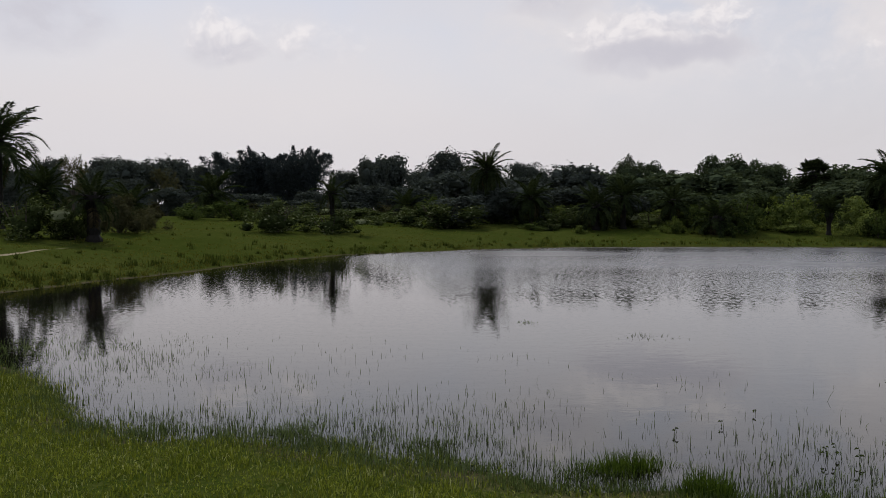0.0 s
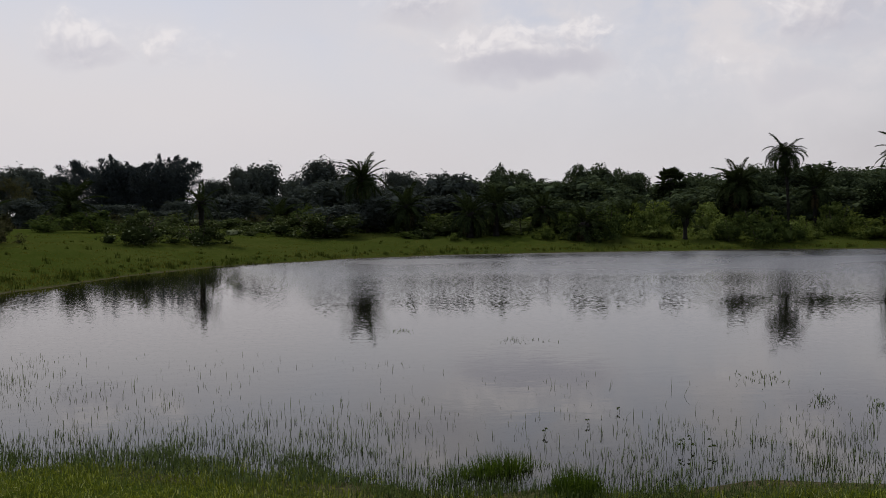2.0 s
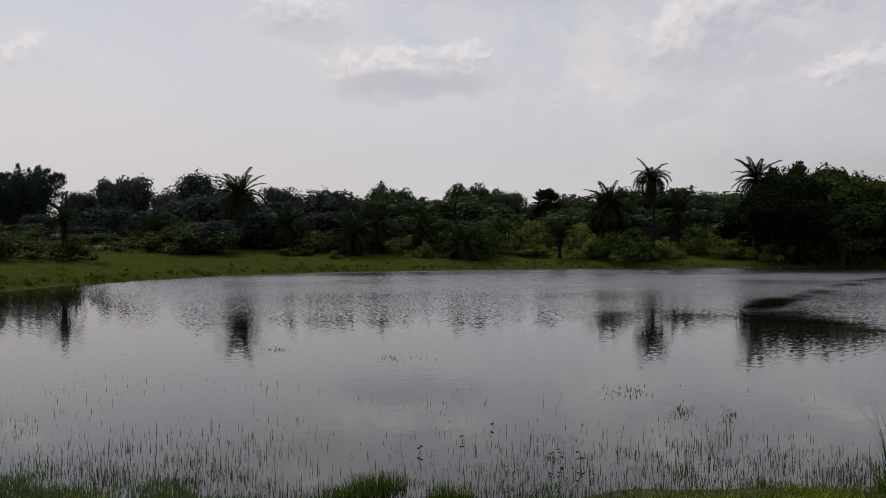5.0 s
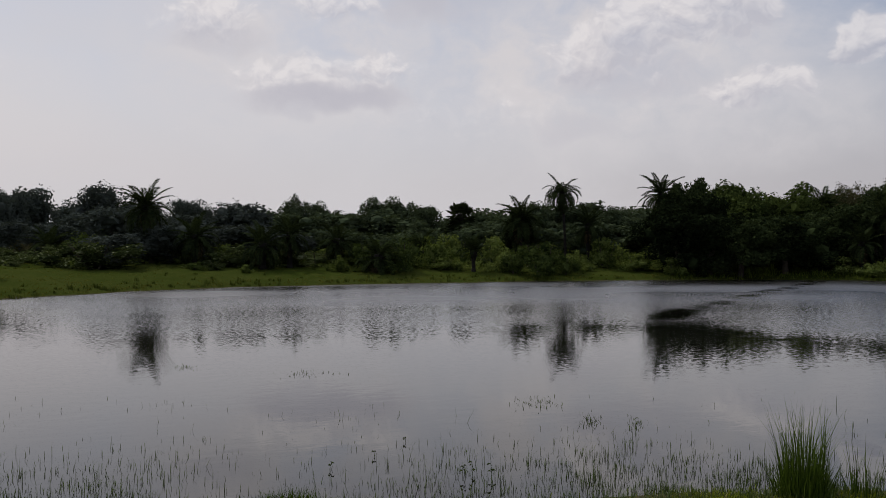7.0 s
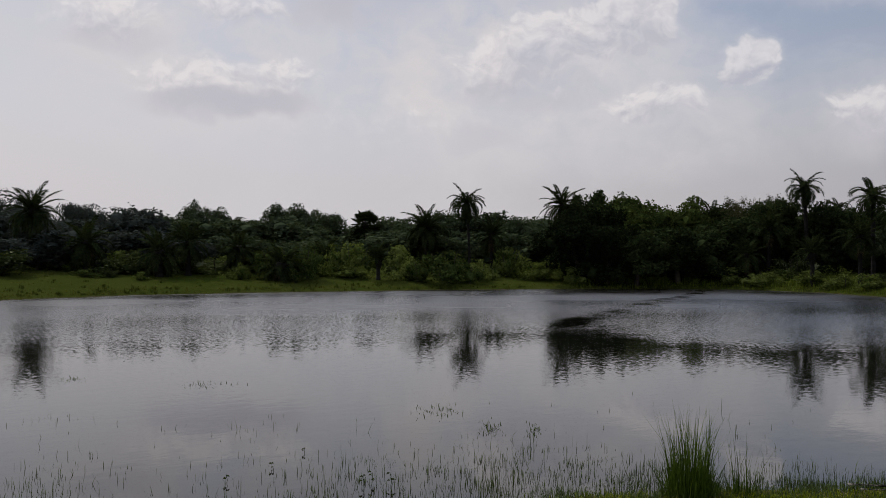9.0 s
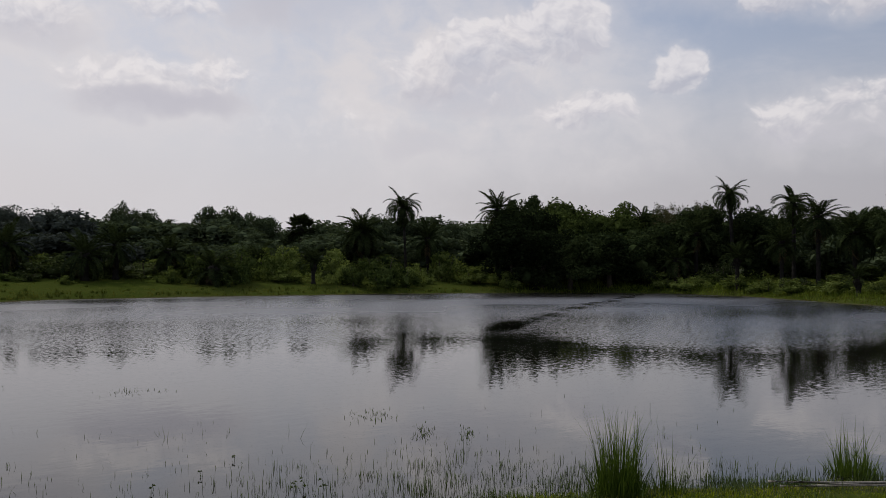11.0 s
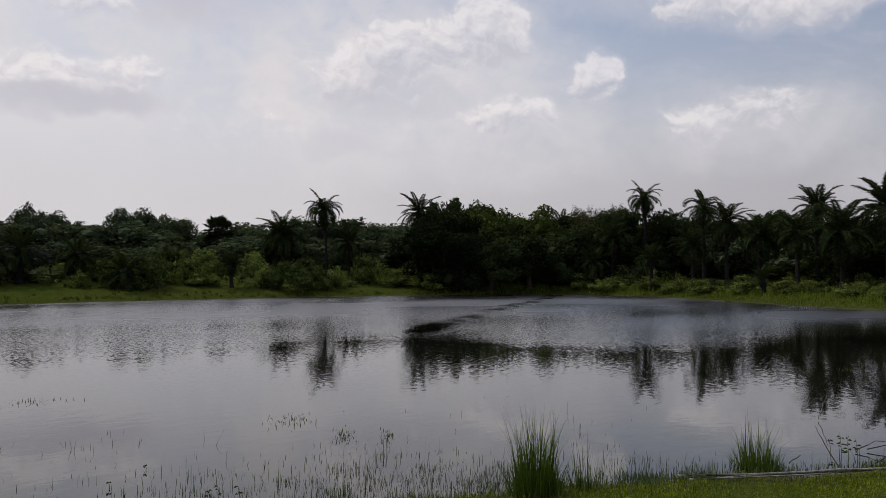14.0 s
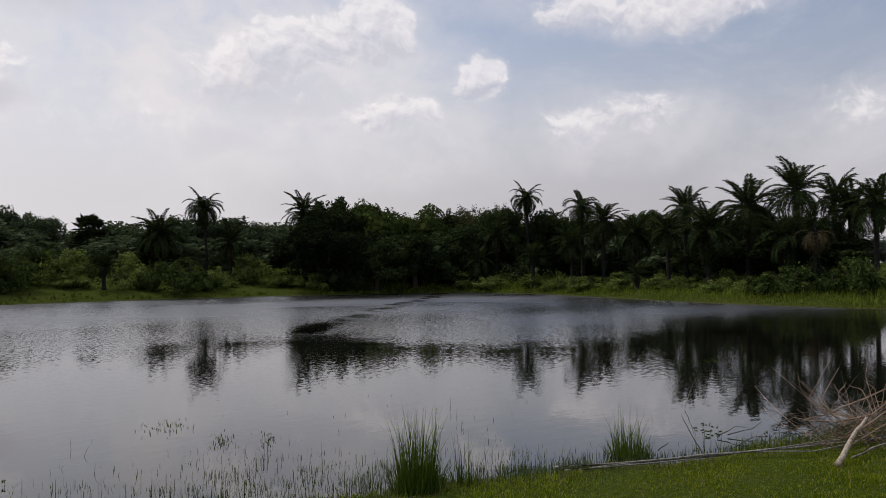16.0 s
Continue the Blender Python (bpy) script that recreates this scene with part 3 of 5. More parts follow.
def bush(kind, az, d, width, height, label, which=0, group="bushes on the far bank"):
    x, y, z = base_of(az, d, 0.03)
    leaves, stems = BUSHES[kind][which % len(BUSHES[kind])]
    ob = thing("bush", label, "bush", Matrix.Translation((x, y, z)) @ Matrix.Rotation(turns.uniform(0, 6.28), 4, "Z"), group=group)
    spread = width / (1.3 if kind == "bush" else 1.6)
    size = Matrix.Diagonal((spread, spread, height, 1))
    part("foliage", leaves, ob, size)
    for stem in stems:
        part("stem", stem, ob, size)


def frond_mesh(seed, bend, mat, pairs=46, spread=0.185, rise=0.30, ragged=0.0):
    """A feather leaf of unit length along +x that arches down by bend."""
    rng = np.random.default_rng(seed)
    s = np.linspace(0, 1, 9)
    ang = rise - bend * s ** 1.5
    path = np.cumsum(np.concatenate([[[0, 0, 0]], np.stack([np.cos(ang[1:]), 0 * s[1:], np.sin(ang[1:])], 1) / 8]), 0)
    verts, faces = tube([tuple(p) for p in path], list(np.linspace(0.014, 0.003, 9)), 3)
    verts, faces = list(verts), list(faces)
    for i in range(pairs):
        u = 0.10 + 0.90 * (i + rng.uniform(-0.3, 0.3)) / pairs
        if rng.random() < ragged:
            continue
        p = np.array([np.interp(u, s, path[:, k]) for k in range(3)])
        th = np.interp(u, s, ang)
        fwd, up = np.array([math.cos(th), 0, math.sin(th)]), np.array([-math.sin(th), 0, math.cos(th)])
        length = spread * (0.45 + 0.75 * math.sin(math.pi * min(1, 0.12 + 0.86 * u)) ** 0.8) * rng.uniform(0.8, 1.1)
        for side in (-1, 1):
            out = np.array([0, side, 0]) * rng.uniform(0.65, 0.9) + fwd * (0.35 + 0.45 * u) + up * rng.uniform(0.0, 0.35)
            out /= np.linalg.norm(out)
            tip = p + out * length - np.array([0, 0, 1]) * length * rng.uniform(0.1, 0.35)
            mid = p + out * length * 0.45
            w = fwd * 0.019
            o = len(verts)
            verts += [tuple(p), tuple(mid + w), tuple(tip), tuple(mid - w)]
            faces.append([o, o + 1, o + 2, o + 3])
    return mesh_of("frond", verts, faces, mat)


def fan_mesh(seed, mat):
    """A stalked fan leaf of unit length along +x."""
    rng = np.random.default_rng(seed)
    verts, faces = tube([(0, 0, 0), (0.3, 0, 0.03), (0.55, 0, 0.0)], [0.02, 0.014, 0.01], 4)
    verts, faces = list(verts), list(faces)
    hub = np.array([0.52, 0, 0.0])
    for a in np.linspace(-2.1, 2.1, 22):
        d = np.array([math.cos(a), math.sin(a), -0.12 - 0.1 * abs(a)])
        e = np.array([-math.sin(a), math.cos(a), 0]) * 0.045
        L = 0.5 * rng.uniform(0.85, 1.05)
        o = len(verts)
        verts += [tuple(hub), tuple(hub + d * L * 0.6 + e + [0, 0, 0.02]), tuple(hub + d * L - [0, 0, 0.05]), tuple(hub + d * L * 0.6 - e)]
        faces.append([o, o + 1, o + 2, o + 3])
    return mesh_of("frond", verts, faces, mat)


FRONDS = {
    "stiff": [frond_mesh(1 + i, (0.6, 0.9, 0.75)[i], FROND) for i in range(3)],
    "arched": [frond_mesh(5 + i, (1.0, 1.3, 1.6)[i], FROND) for i in range(3)],
    "hanging": [frond_mesh(9 + i, (2.0, 2.4, 1.7)[i], FROND, 44, 0.19, 0.5, 0.06) for i in range(3)],
    "dry": [frond_mesh(15 + i, 1.9, FROND_DRY, 26, 0.22, 0.2, 0.3) for i in range(2)],
    "fan": [fan_mesh(18 + i, FROND) for i in range(2)],
}


CORNERS = {me.name: np.array([v.co for v in me.vertices]) for kind in FRONDS.values() for me in kind}


def frond_pose(style, i, f, rng):
    """Lift in degrees and kind of the frond at f, from the heart (0) to the skirt (1)."""
    if style == "hanging":
        return 62 - 114 * f + rng.uniform(-9, 9), "stiff" if i < 2 else "arched" if i % 4 == 0 else "hanging"
    if style == "dry":
        return 38 - 100 * f + rng.uniform(-10, 10), "dry"
    if style == "young":
        return 84 - 70 * f + rng.uniform(-6, 6), "stiff" if f < 0.4 else "arched"
    if style == "fan":
        return 82 - 125 * f + rng.uniform(-8, 8), "fan"
    el = 72 - 120 * f + rng.uniform(-9, 9)
    return el, "dry" if f > 0.95 else "stiff" if f < 0.32 else "arched"


def palm(az, d, top, reach, label, style="full", fronds=34, girth=0.14, lean=0.0):
    """A palm whose highest frond ends at height top; reach is the length of its fronds."""
    x, y, z = base_of(az, d, 0.1)
    rng = random.Random(int(az * 100) + int(d * 10))
    leaves, peak = [], 0.0
    for i in range(fronds):
        el, kind = frond_pose(style, i, (i + 0.5) / fronds, rng)
        mesh = FRONDS[kind][i % len(FRONDS[kind])]
        L = reach * rng.uniform(0.92, 1.18 if style == "full" else 1.08)
        m = Matrix.Rotation(i * 2.39996 + rng.uniform(-0.2, 0.2), 4, "Z") @ Matrix.Rotation(radians(-el + (14 if kind != "fan" else 0)), 4, "Y") @ Matrix.Translation((girth * 0.6, 0, 0)) @ Matrix.Diagonal((L, L, L, 1))
        peak = max(peak, float((CORNERS[mesh.name] @ np.array(m)[2, :3]).max()) + m.translation.z)
        leaves.append((mesh, m))
    h = max(0.25, top - peak - z)
    root = thing("palm_tree", label, "palm tree", Matrix.Translation((x, y, z)) @ Matrix.Rotation(rng.uniform(0, 6.28), 4, "Z"), group="palms round the pond")
    rings = max(3, int(h / 0.16))
    path, radii = [], []
    for i in range(rings + 1):
        f = i / rings
        path.append((lean * (f * f - 1), 0.1 * lean * math.sin(5 * f), h * f))
        radii.append(girth * (1.25 - 0.35 * min(1, 4 * f)) * (1.0 if i % 2 else 0.86) * rng.uniform(0.95, 1.06) * (1 + 0.35 * max(0, f - 0.8) / 0.2))
    tv, tf = tube(path, radii, 9)
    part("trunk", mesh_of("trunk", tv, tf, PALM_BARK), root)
    # the heart of the crown, wrapped in old leaf bases
    pieces = [tube([(0, 0, -0.45), (0, 0, -0.1), (0, 0, 0.15), (0, 0, 0.32)], [girth * 0.9, girth * 1.35, girth * 0.9, 0.03], 9)]
    for i in range(14):
        a, low = i * 2.4, rng.uniform(-0.5, 0.0)
        c, s = math.cos(a), math.sin(a)
        pieces.append(tube([(c * girth * 0.8, s * girth * 0.8, low), (c * girth * 1.5, s * girth * 1.5, low + 0.22), (c * girth * 2.0, s * girth * 2.0, low + 0.3)], [0.05, 0.035, 0.01], 4))
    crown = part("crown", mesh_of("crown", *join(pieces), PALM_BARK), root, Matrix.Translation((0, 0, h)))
    for mesh, m in leaves:
        part("frond", mesh, crown, m)


def culm_mesh(seed, bend):
    """A bamboo stem of unit height that nods at the tip, feathered with leaves."""
    rng = np.random.default_rng(seed)
    s = np.linspace(0, 1, 14)
    lean = np.stack([bend * s ** 2.4, 0.05 * np.sin(3 * s), s - 0.35 * bend * s ** 4], 1)
    v, f = tube([tuple(p) for p in lean], list(np.linspace(0.006, 0.0015, 14)), 5)
    u = rng.uniform(0.12, 1.0, 620) ** 0.7
    p = np.stack([np.interp(u, s, lean[:, k]) for k in range(3)], 1)
    p += rng.normal(0, 1, p.shape) * (0.075 * (1.12 - u ** 3))[:, None] - [0, 0, 0.01]
    n = np.tile([0.2, 0, 0.6], (len(p), 1))
    lv, lf = leaf_cards(p, n, 0.042, rng, 0.34, 0.5)
    return join([(v, f), (lv, lf.tolist())])


CULMS = [mesh_of("culm", *culm_mesh(3 + i, 0.16 + 0.10 * i), LEAF_BAMBOO_HAZED) for i in range(4)]


def bamboo(az, d, top, width, count, label):
    x, y, z = base_of(az, d)
    rng = random.Random(int(az * 10))
    root = thing("bamboo_clump", label, "bamboo", Matrix.Translation((x, y, z)), group="bamboo clumps")
    for i in range(count):
        a, r = rng.uniform(0, 6.28), width * 0.42 * math.sqrt(rng.random())
        h = (top - z) * rng.uniform(0.70, 1.06) / (0.97 - 0.03 * (i % 4))
        part("culm", CULMS[i % 4], root, Matrix.Translation((r * math.cos(a), r * math.sin(a), 0)) @ Matrix.Rotation(a + rng.uniform(-0.9, 0.9), 4, "Z") @ Matrix.Diagonal((h, h, h, 1)))


# ---- grass ----
def blades(x, y, z, height, width, rng, bend=0.4, tilt=0.25, segments=2):
    """Bent tapering blades of grass rooted at the given places."""
    n = len(x)
    a = rng.uniform(0, 6.2832, n)
    c, s = np.cos(a), np.sin(a)
    lean = rng.normal(0, tilt, n)
    base = np.stack([x, y, z], 1)
    side = np.stack([-s, c, 0 * c], 1) * (np.broadcast_to(width, (n,)) / 2)[:, None]
    fwd = np.stack([c, s, 0 * c], 1)
    up = np.array([0, 0, 1.0])
    hh = np.broadcast_to(height, (n,))[:, None]
    b = (np.abs(rng.normal(0, bend, n)) + 0.05)[:, None]
    ln = lean[:, None]
    mid = base + hh * (0.55 * up + 0.55 * ln * fwd + 0.12 * b * fwd)
    tip = base + hh * ((1.0 - 0.25 * np.minimum(b, 2) ** 2) * up + ln * fwd + 0.6 * b * fwd)
    v = np.stack([base - side, base + side, mid + side * 0.7, mid - side * 0.7, tip], 1).reshape(-1, 3)
    i = np.arange(n)[:, None] * 5
    f = np.concatenate([i + [0, 1, 2], i + [0, 2, 3], i + [3, 2, 4]], 1).reshape(-1, 3)
    return v, f


def stuff(name, v, f, mat, label, category):
    return tagged(new(name, mesh_of(name, v, f, mat)), label, category, kind="stuff")


def make_turf():
    rng = np.random.default_rng(7)
    n = 300000
    az, d = np.radians(rng.uniform(-34, 84, n)), np.sqrt(rng.uniform(3.9 ** 2, 11.5 ** 2, n))
    x, y = d * np.sin(az), d * np.cos(az)
    s = shore_gap(x, y)
    wet = 0.30 * np.clip(np.degrees(az) / 6, 0, 1) * np.clip((44 - np.degrees(az)) / 5, 0, 1)
    keep = (s + rng.normal(0, 0.22, n) > 0.05 + wet + 0.25 * lumps(x, y, 2.0, 8) + 0.15 * lumps(x, y, 6.0, 18)) & (s < 5)
    x, y, s = x[keep], y[keep], s[keep]
    z = land(x, y)
    ok = z > -0.06
    x, y, z, s = x[ok], y[ok], z[ok], s[ok]
    tall = 0.036 + 0.02 * lumps(x, y, 4.0, 9) + 0.012 * lumps(x, y, 13.0, 19)
    tall = tall + 0.035 * np.clip(1 - s / 0.5, 0, 1) * np.clip(0.5 + lumps(x, y, 5.0, 22), 0, 1)
    h = np.maximum(0.015, tall) * rng.uniform(0.5, 1.5, len(x))
    h = h * np.where(np.degrees(np.arctan2(x, y)) > 46, 0.64, 1.0)
    lawn = np.degrees(np.arctan2(x, y)) + 5 * lumps(x, y, 1.0, 23) + rng.normal(0, 3, len(x)) > 46
    for pick, mat, label in ((~lawn, TURF_BLADE, "thick green turf on the near bank"), (lawn, LAWN_BLADE, "cropped yellow-green turf on the near bank")):
        v, f = blades(x[pick], y[pick], z[pick] - 0.005, h[pick], 0.0075, rng, 0.8, 0.45)
        stuff("turf_grass", v, f, mat, label, "grass")


def make_water_grass():
    rng = np.random.default_rng(8)
    n = 1500000
    az, d = np.radians(rng.uniform(-32, 82, n)), np.sqrt(rng.uniform(5.0 ** 2, 13 ** 2, n))
    x, y = d * np.sin(az), d * np.cos(az)
    s = -shore_gap(x, y)
    patch = np.clip(0.5 + 0.6 * lumps(x, y, 1.7, 12), 0, 1)
    fine = np.clip(0.4 + 0.7 * lumps(x, y, 7.0, 13), 0, 1)
    deg = np.degrees(az)
    left = np.clip((34 - deg) / 30, 0.0, 1.0) * np.clip((deg + 26) / 20, 0.1, 1.0)
    right = np.clip((deg - 46) / 16, 0.0, 1.0)
    reach = (0.22 + 0.18 * left + 0.27 * patch) * (1 - 0.72 * right)
    chance = 0.72 * np.exp(-np.maximum(s, 0) / reach) * np.clip(0.16 + 1.3 * patch * fine, 0.05, 1) + 0.0012 * fine * patch * (s < 4.5) * (1 - 0.6 * right)
    mid = np.clip(deg / 8, 0, 1) * np.clip((43 - deg) / 8, 0, 1)
    chance = np.where(s < 0, chance * np.exp(s / (0.22 + 0.28 * mid)), chance)
    keep = (s > -0.9) & (rng.random(n) < chance)
    x, y, s = x[keep], y[keep], s[keep]
    h = rng.uniform(0.022, 0.082, len(x)) * (1 + 0.8 * (rng.random(len(x)) < 0.10))
    v, f = blades(x, y, np.maximum(land(x, y), -0.015), h, 0.0055, rng, 0.38, 0.26)
    stuff("water_grass", v, f, REED_BLADE, "thin dark grass blades standing in shallow water", "grass")


def make_meadow():
    rng = np.random.default_rng(9)
    n = 60000
    az, d = np.radians(rng.uniform(-36, 86, n)), rng.uniform(17, 64, n)
    x, y = d * np.sin(az), d * np.cos(az)
    s = shore_gap(x, y)
    edge = np.exp(-np.maximum(s, 0) / 1.2)
    chance = np.clip(0.25 + 0.3 * lumps(x, y, 1.3, 15), 0.03, 1) + edge
    keep = (s > -0.1) & (s < 17) & (rng.random(n) < chance)
    x, y, s = np.repeat(x[keep], 4), np.repeat(y[keep], 4), np.repeat(s[keep], 4)
    x, y = x + rng.normal(0, 0.06, len(x)), y + rng.normal(0, 0.06, len(x))
    h = rng.uniform(0.03, 0.08, len(x)) * (1 + 0.9 * np.exp(-np.abs(s - 0.5) / 0.8))
    v, f = blades(x, y, land(x, y) - 0.01, h, 0.035, rng, 0.5, 0.35)
    stuff("meadow_grass", v, f, MEADOW_BLADE, "grazed green meadow grass with small tufts", "grass")
    # coarse dark tufts, thickest along the water
    m = 14000
    az, d = np.radians(rng.uniform(-34, 44, m)), rng.uniform(16, 62, m)
    x, y = d * np.sin(az), d * np.cos(az)
    s = shore_gap(x, y)
    keep = (s > 0.1) & (s < 12) & (rng.random(m) < 0.022 + 0.75 * np.exp(-np.maximum(s - 0.4, 0) / 0.6))
    x, y = np.repeat(x[keep], 16), np.repeat(y[keep], 16)
    size = np.repeat(rng.uniform(0.5, 1.3, keep.sum()), 16)
    x, y = x + rng.normal(0, 0.07, len(x)) * size, y + rng.normal(0, 0.07, len(x)) * size
    v, f = blades(x, y, land(x, y) - 0.02, 0.24 * size * rng.uniform(0.5, 1.0, len(x)), 0.03, rng, 0.4, 0.3)
    stuff("grass_tufts", v, f, TUFT_BLADE, "coarse darker tufts along the muddy margin", "grass")


def make_shore_grass():
    rng = np.random.default_rng(10)
    n = 85000
    az, d = np.radians(rng.uniform(40, 82, n)), rng.uniform(30, 60, n)
    x, y = d * np.sin(az), d * np.cos(az)
    s = shore_gap(x, y)
    wide = 3.8 + 1.2 * lumps(x, y, 0.5, 17)
    keep = (s > 0.0) & (s < wide) & (rng.random(n) < 0.85)
    x, y, s = x[keep], y[keep], s[keep]
    h = rng.uniform(0.10, 0.42, len(x)) * np.clip(0.45 + s / 1.5, 0, 1) * np.clip(1 + 0.5 * lumps(x, y, 1.6, 21) + 0.4 * lumps(x, y, 0.6, 27), 0.25, 2)
    v, f = blades(x, y, land(x, y) - 0.02, h, 0.032, rng, 0.6, 0.28)
    stuff("shore_grass", v, f, SHORE_BLADE, "knee-high bright green grass along the water's edge", "grass")


def make_weeds():
    """A tangle of low broad-leaved weeds between the grass and the trees."""
    rng = np.random.default_rng(14)
    n = 9000
    az, d = np.radians(rng.uniform(5, 82, n)), rng.uniform(36, 66, n)
    x, y = d * np.sin(az), d * np.cos(az)
    s = shore_gap(x, y)
    deg = np.degrees(az)
    start = np.interp(deg, [5, 12, 18, 36, 42, 50, 80], [9.0, 7.0, 4.2, 4.0, 5.5, 5.0, 4.2]) + 0.9 * lumps(x, y, 0.8, 33)
    thick = np.clip(0.55 + 0.6 * lumps(x, y, 0.9, 34), 0, 1) * np.where(deg > 42, 0.45, 1.0)
    keep = (s > start) & (s < start + 10) & (rng.random(n) < thick)
    x, y, back = x[keep], y[keep], (s - start)[keep]
    tall = np.clip(0.18 + 0.075 * back, 0.15, 0.85) * rng.uniform(0.55, 1.45, len(x)) * np.clip(1 + 0.5 * lumps(x, y, 1.7, 35), 0.4, 1.6)
    leaves = 26
    x, y, tall = np.repeat(x, leaves), np.repeat(y, leaves), np.repeat(tall, leaves)
    m = len(x)
    rise = rng.random(m) ** 0.7
    out, a = (0.06 + 0.36 * np.sqrt(tall)) * np.sqrt(rng.random(m)) * (1.1 - 0.5 * rise), rng.uniform(0, 6.2832, m)
    x, y = x + out * np.cos(a), y + out * np.sin(a)
    p = np.stack([x, y, land(x, y) + tall * rise], 1)
    normals = np.stack([0.5 * np.cos(a), 0.5 * np.sin(a), np.ones(m)], 1)
    v, f = leaf_cards(p, normals, 0.15, rng, 0.6, 0.3, 0.45)
    stuff("weeds", v, f, LEAF_WEED, "tangled light green broad-leaved weeds on the far bank", "weeds")


def grass_clump(az, d, height, spread, count, label, fan=0.5, width=0.0055, ragged=0):
    """A tussock: blades that fan out from one foot."""
    x, y, z = base_of(az, d, 0.02)
    z = max(z, -0.06)
    rng = np.random.default_rng(int(az * 10) + 500)
    foot = spread * 0.30
    r = foot * np.sqrt(rng.random(count))
    a = rng.uniform(0, 6.28, count)
    px, py = r * np.cos(a), r * np.sin(a)
    skirt = rng.random(count) < 0.55
    px, py = px * np.where(skirt, 1.4, 1.0), py * np.where(skirt, 1.4, 1.0)
    h = height * np.where(skirt, rng.uniform(0.08, 0.42, count), 0.35 + 0.65 * rng.random(count) ** 1.8)
    if ragged:
        # several tufts grown into one another
        k = rng.integers(0, ragged, count)
        cx, cy, tall = rng.normal(0, spread * 0.24, ragged), rng.normal(0, spread * 0.13, ragged), rng.uniform(0.4, 1.0, ragged)
        px, py = cx[k] + rng.normal(0, spread * 0.09, count), cy[k] + rng.normal(0, spread * 0.09, count)
        h = height * tall[k] * rng.uniform(0.3, 1.0, count)
        a = np.arctan2(py - cy[k], px - cx[k])
    v, f = blades(px, py, np.zeros(count), h, width * np.where(skirt, 1.2, 1.0), rng, fan, 0.05)
    # blades lean outward, the short ones most
    v = v.reshape(-1, 5, 3)
    lean = np.where(skirt, rng.uniform(0.0, 0.75, count), rng.normal(0.02, 0.07, count) + 0.13 * r / foot)
    out = np.stack([np.cos(a), np.sin(a)], 1) * lean[:, None]
    v[:, :, :2] += out[:, None, :] * v[:, :, 2:3] * (0.6 + 0.4 * v[:, :, 2:3] / height)
    me = mesh_of("grass_clump", v.reshape(-1, 3), f, REED_BLADE if ragged > 9 else CLUMP_BLADE)
    return thing("grass_clump", label, "grass clump", Matrix.Translation((x, y, z)), me, group="grass clumps at the water's edge")


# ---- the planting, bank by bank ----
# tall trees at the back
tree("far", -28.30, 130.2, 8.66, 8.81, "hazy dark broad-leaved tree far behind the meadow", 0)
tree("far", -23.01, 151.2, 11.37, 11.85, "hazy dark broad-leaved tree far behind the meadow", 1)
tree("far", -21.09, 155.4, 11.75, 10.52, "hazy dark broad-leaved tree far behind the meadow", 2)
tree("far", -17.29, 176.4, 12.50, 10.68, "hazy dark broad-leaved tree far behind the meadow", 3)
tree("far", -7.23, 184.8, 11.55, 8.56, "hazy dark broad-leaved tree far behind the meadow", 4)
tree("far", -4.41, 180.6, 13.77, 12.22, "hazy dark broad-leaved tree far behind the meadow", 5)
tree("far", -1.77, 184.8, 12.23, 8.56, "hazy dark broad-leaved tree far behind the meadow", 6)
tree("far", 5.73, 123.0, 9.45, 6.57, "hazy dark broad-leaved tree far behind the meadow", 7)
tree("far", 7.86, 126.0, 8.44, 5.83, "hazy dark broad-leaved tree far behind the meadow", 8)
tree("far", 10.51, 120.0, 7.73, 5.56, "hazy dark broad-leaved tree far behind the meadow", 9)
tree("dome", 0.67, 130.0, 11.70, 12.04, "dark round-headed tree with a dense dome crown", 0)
tree("far", 3.43, 82.0, 6.58, 4.67, "hazy dark broad-leaved tree far behind the meadow", 1)
tree("airy", -24.94, 80.0, 7.10, 3.42, "thin feathery tree with sparse foliage", 0)
tree("airy", -19.24, 99.2, 7.23, 4.24, "thin feathery tree with sparse foliage", 1)
tree("med", 13.54, 72.0, 6.45, 3.85, "dull green broad-leaved tree in the thicket", 0)
tree("med", 17.66, 74.0, 5.27, 3.69, "dull green broad-leaved tree in the thicket", 1)
tree("med", 19.76, 70.0, 6.43, 4.74, "dull green broad-leaved tree in the thicket", 2)
tree("med", 22.31, 72.0, 5.96, 4.10, "dull green broad-leaved tree in the thicket", 3)
tree("med", 26.96, 72.0, 4.75, 4.36, "dull green broad-leaved tree in the thicket", 4)
tree("med", 27.00, 70.0, 4.74, 2.99, "dull green broad-leaved tree in the thicket", 0)
tree("med", 30.85, 68.0, 5.77, 4.84, "dull green broad-leaved tree in the thicket", 1)
tree("med", 35.81, 66.0, 5.21, 4.23, "dull green broad-leaved tree in the thicket", 2)
tree("med", 37.16, 64.0, 4.41, 3.19, "dull green broad-leaved tree in the thicket", 3)
tree("dark", 40.79, 60.1, 6.85, 4.06, "dull green broad-leaved tree in the thicket", 4)
tree("green", 42.52, 60.1, 6.18, 4.06, "leafy green tree with a lighter sunlit top", 0)
tree("green", 44.79, 61.1, 6.38, 5.43, "leafy green tree with a lighter sunlit top", 1)
tree("green", 47.13, 60.1, 6.06, 4.70, "leafy green tree with a lighter sunlit top", 2)
tree("green", 43.53, 58.1, 5.62, 4.54, "leafy green tree with a lighter sunlit top", 3)
tree("green", 46.02, 58.1, 5.54, 4.54, "leafy green tree with a lighter sunlit top", 4)
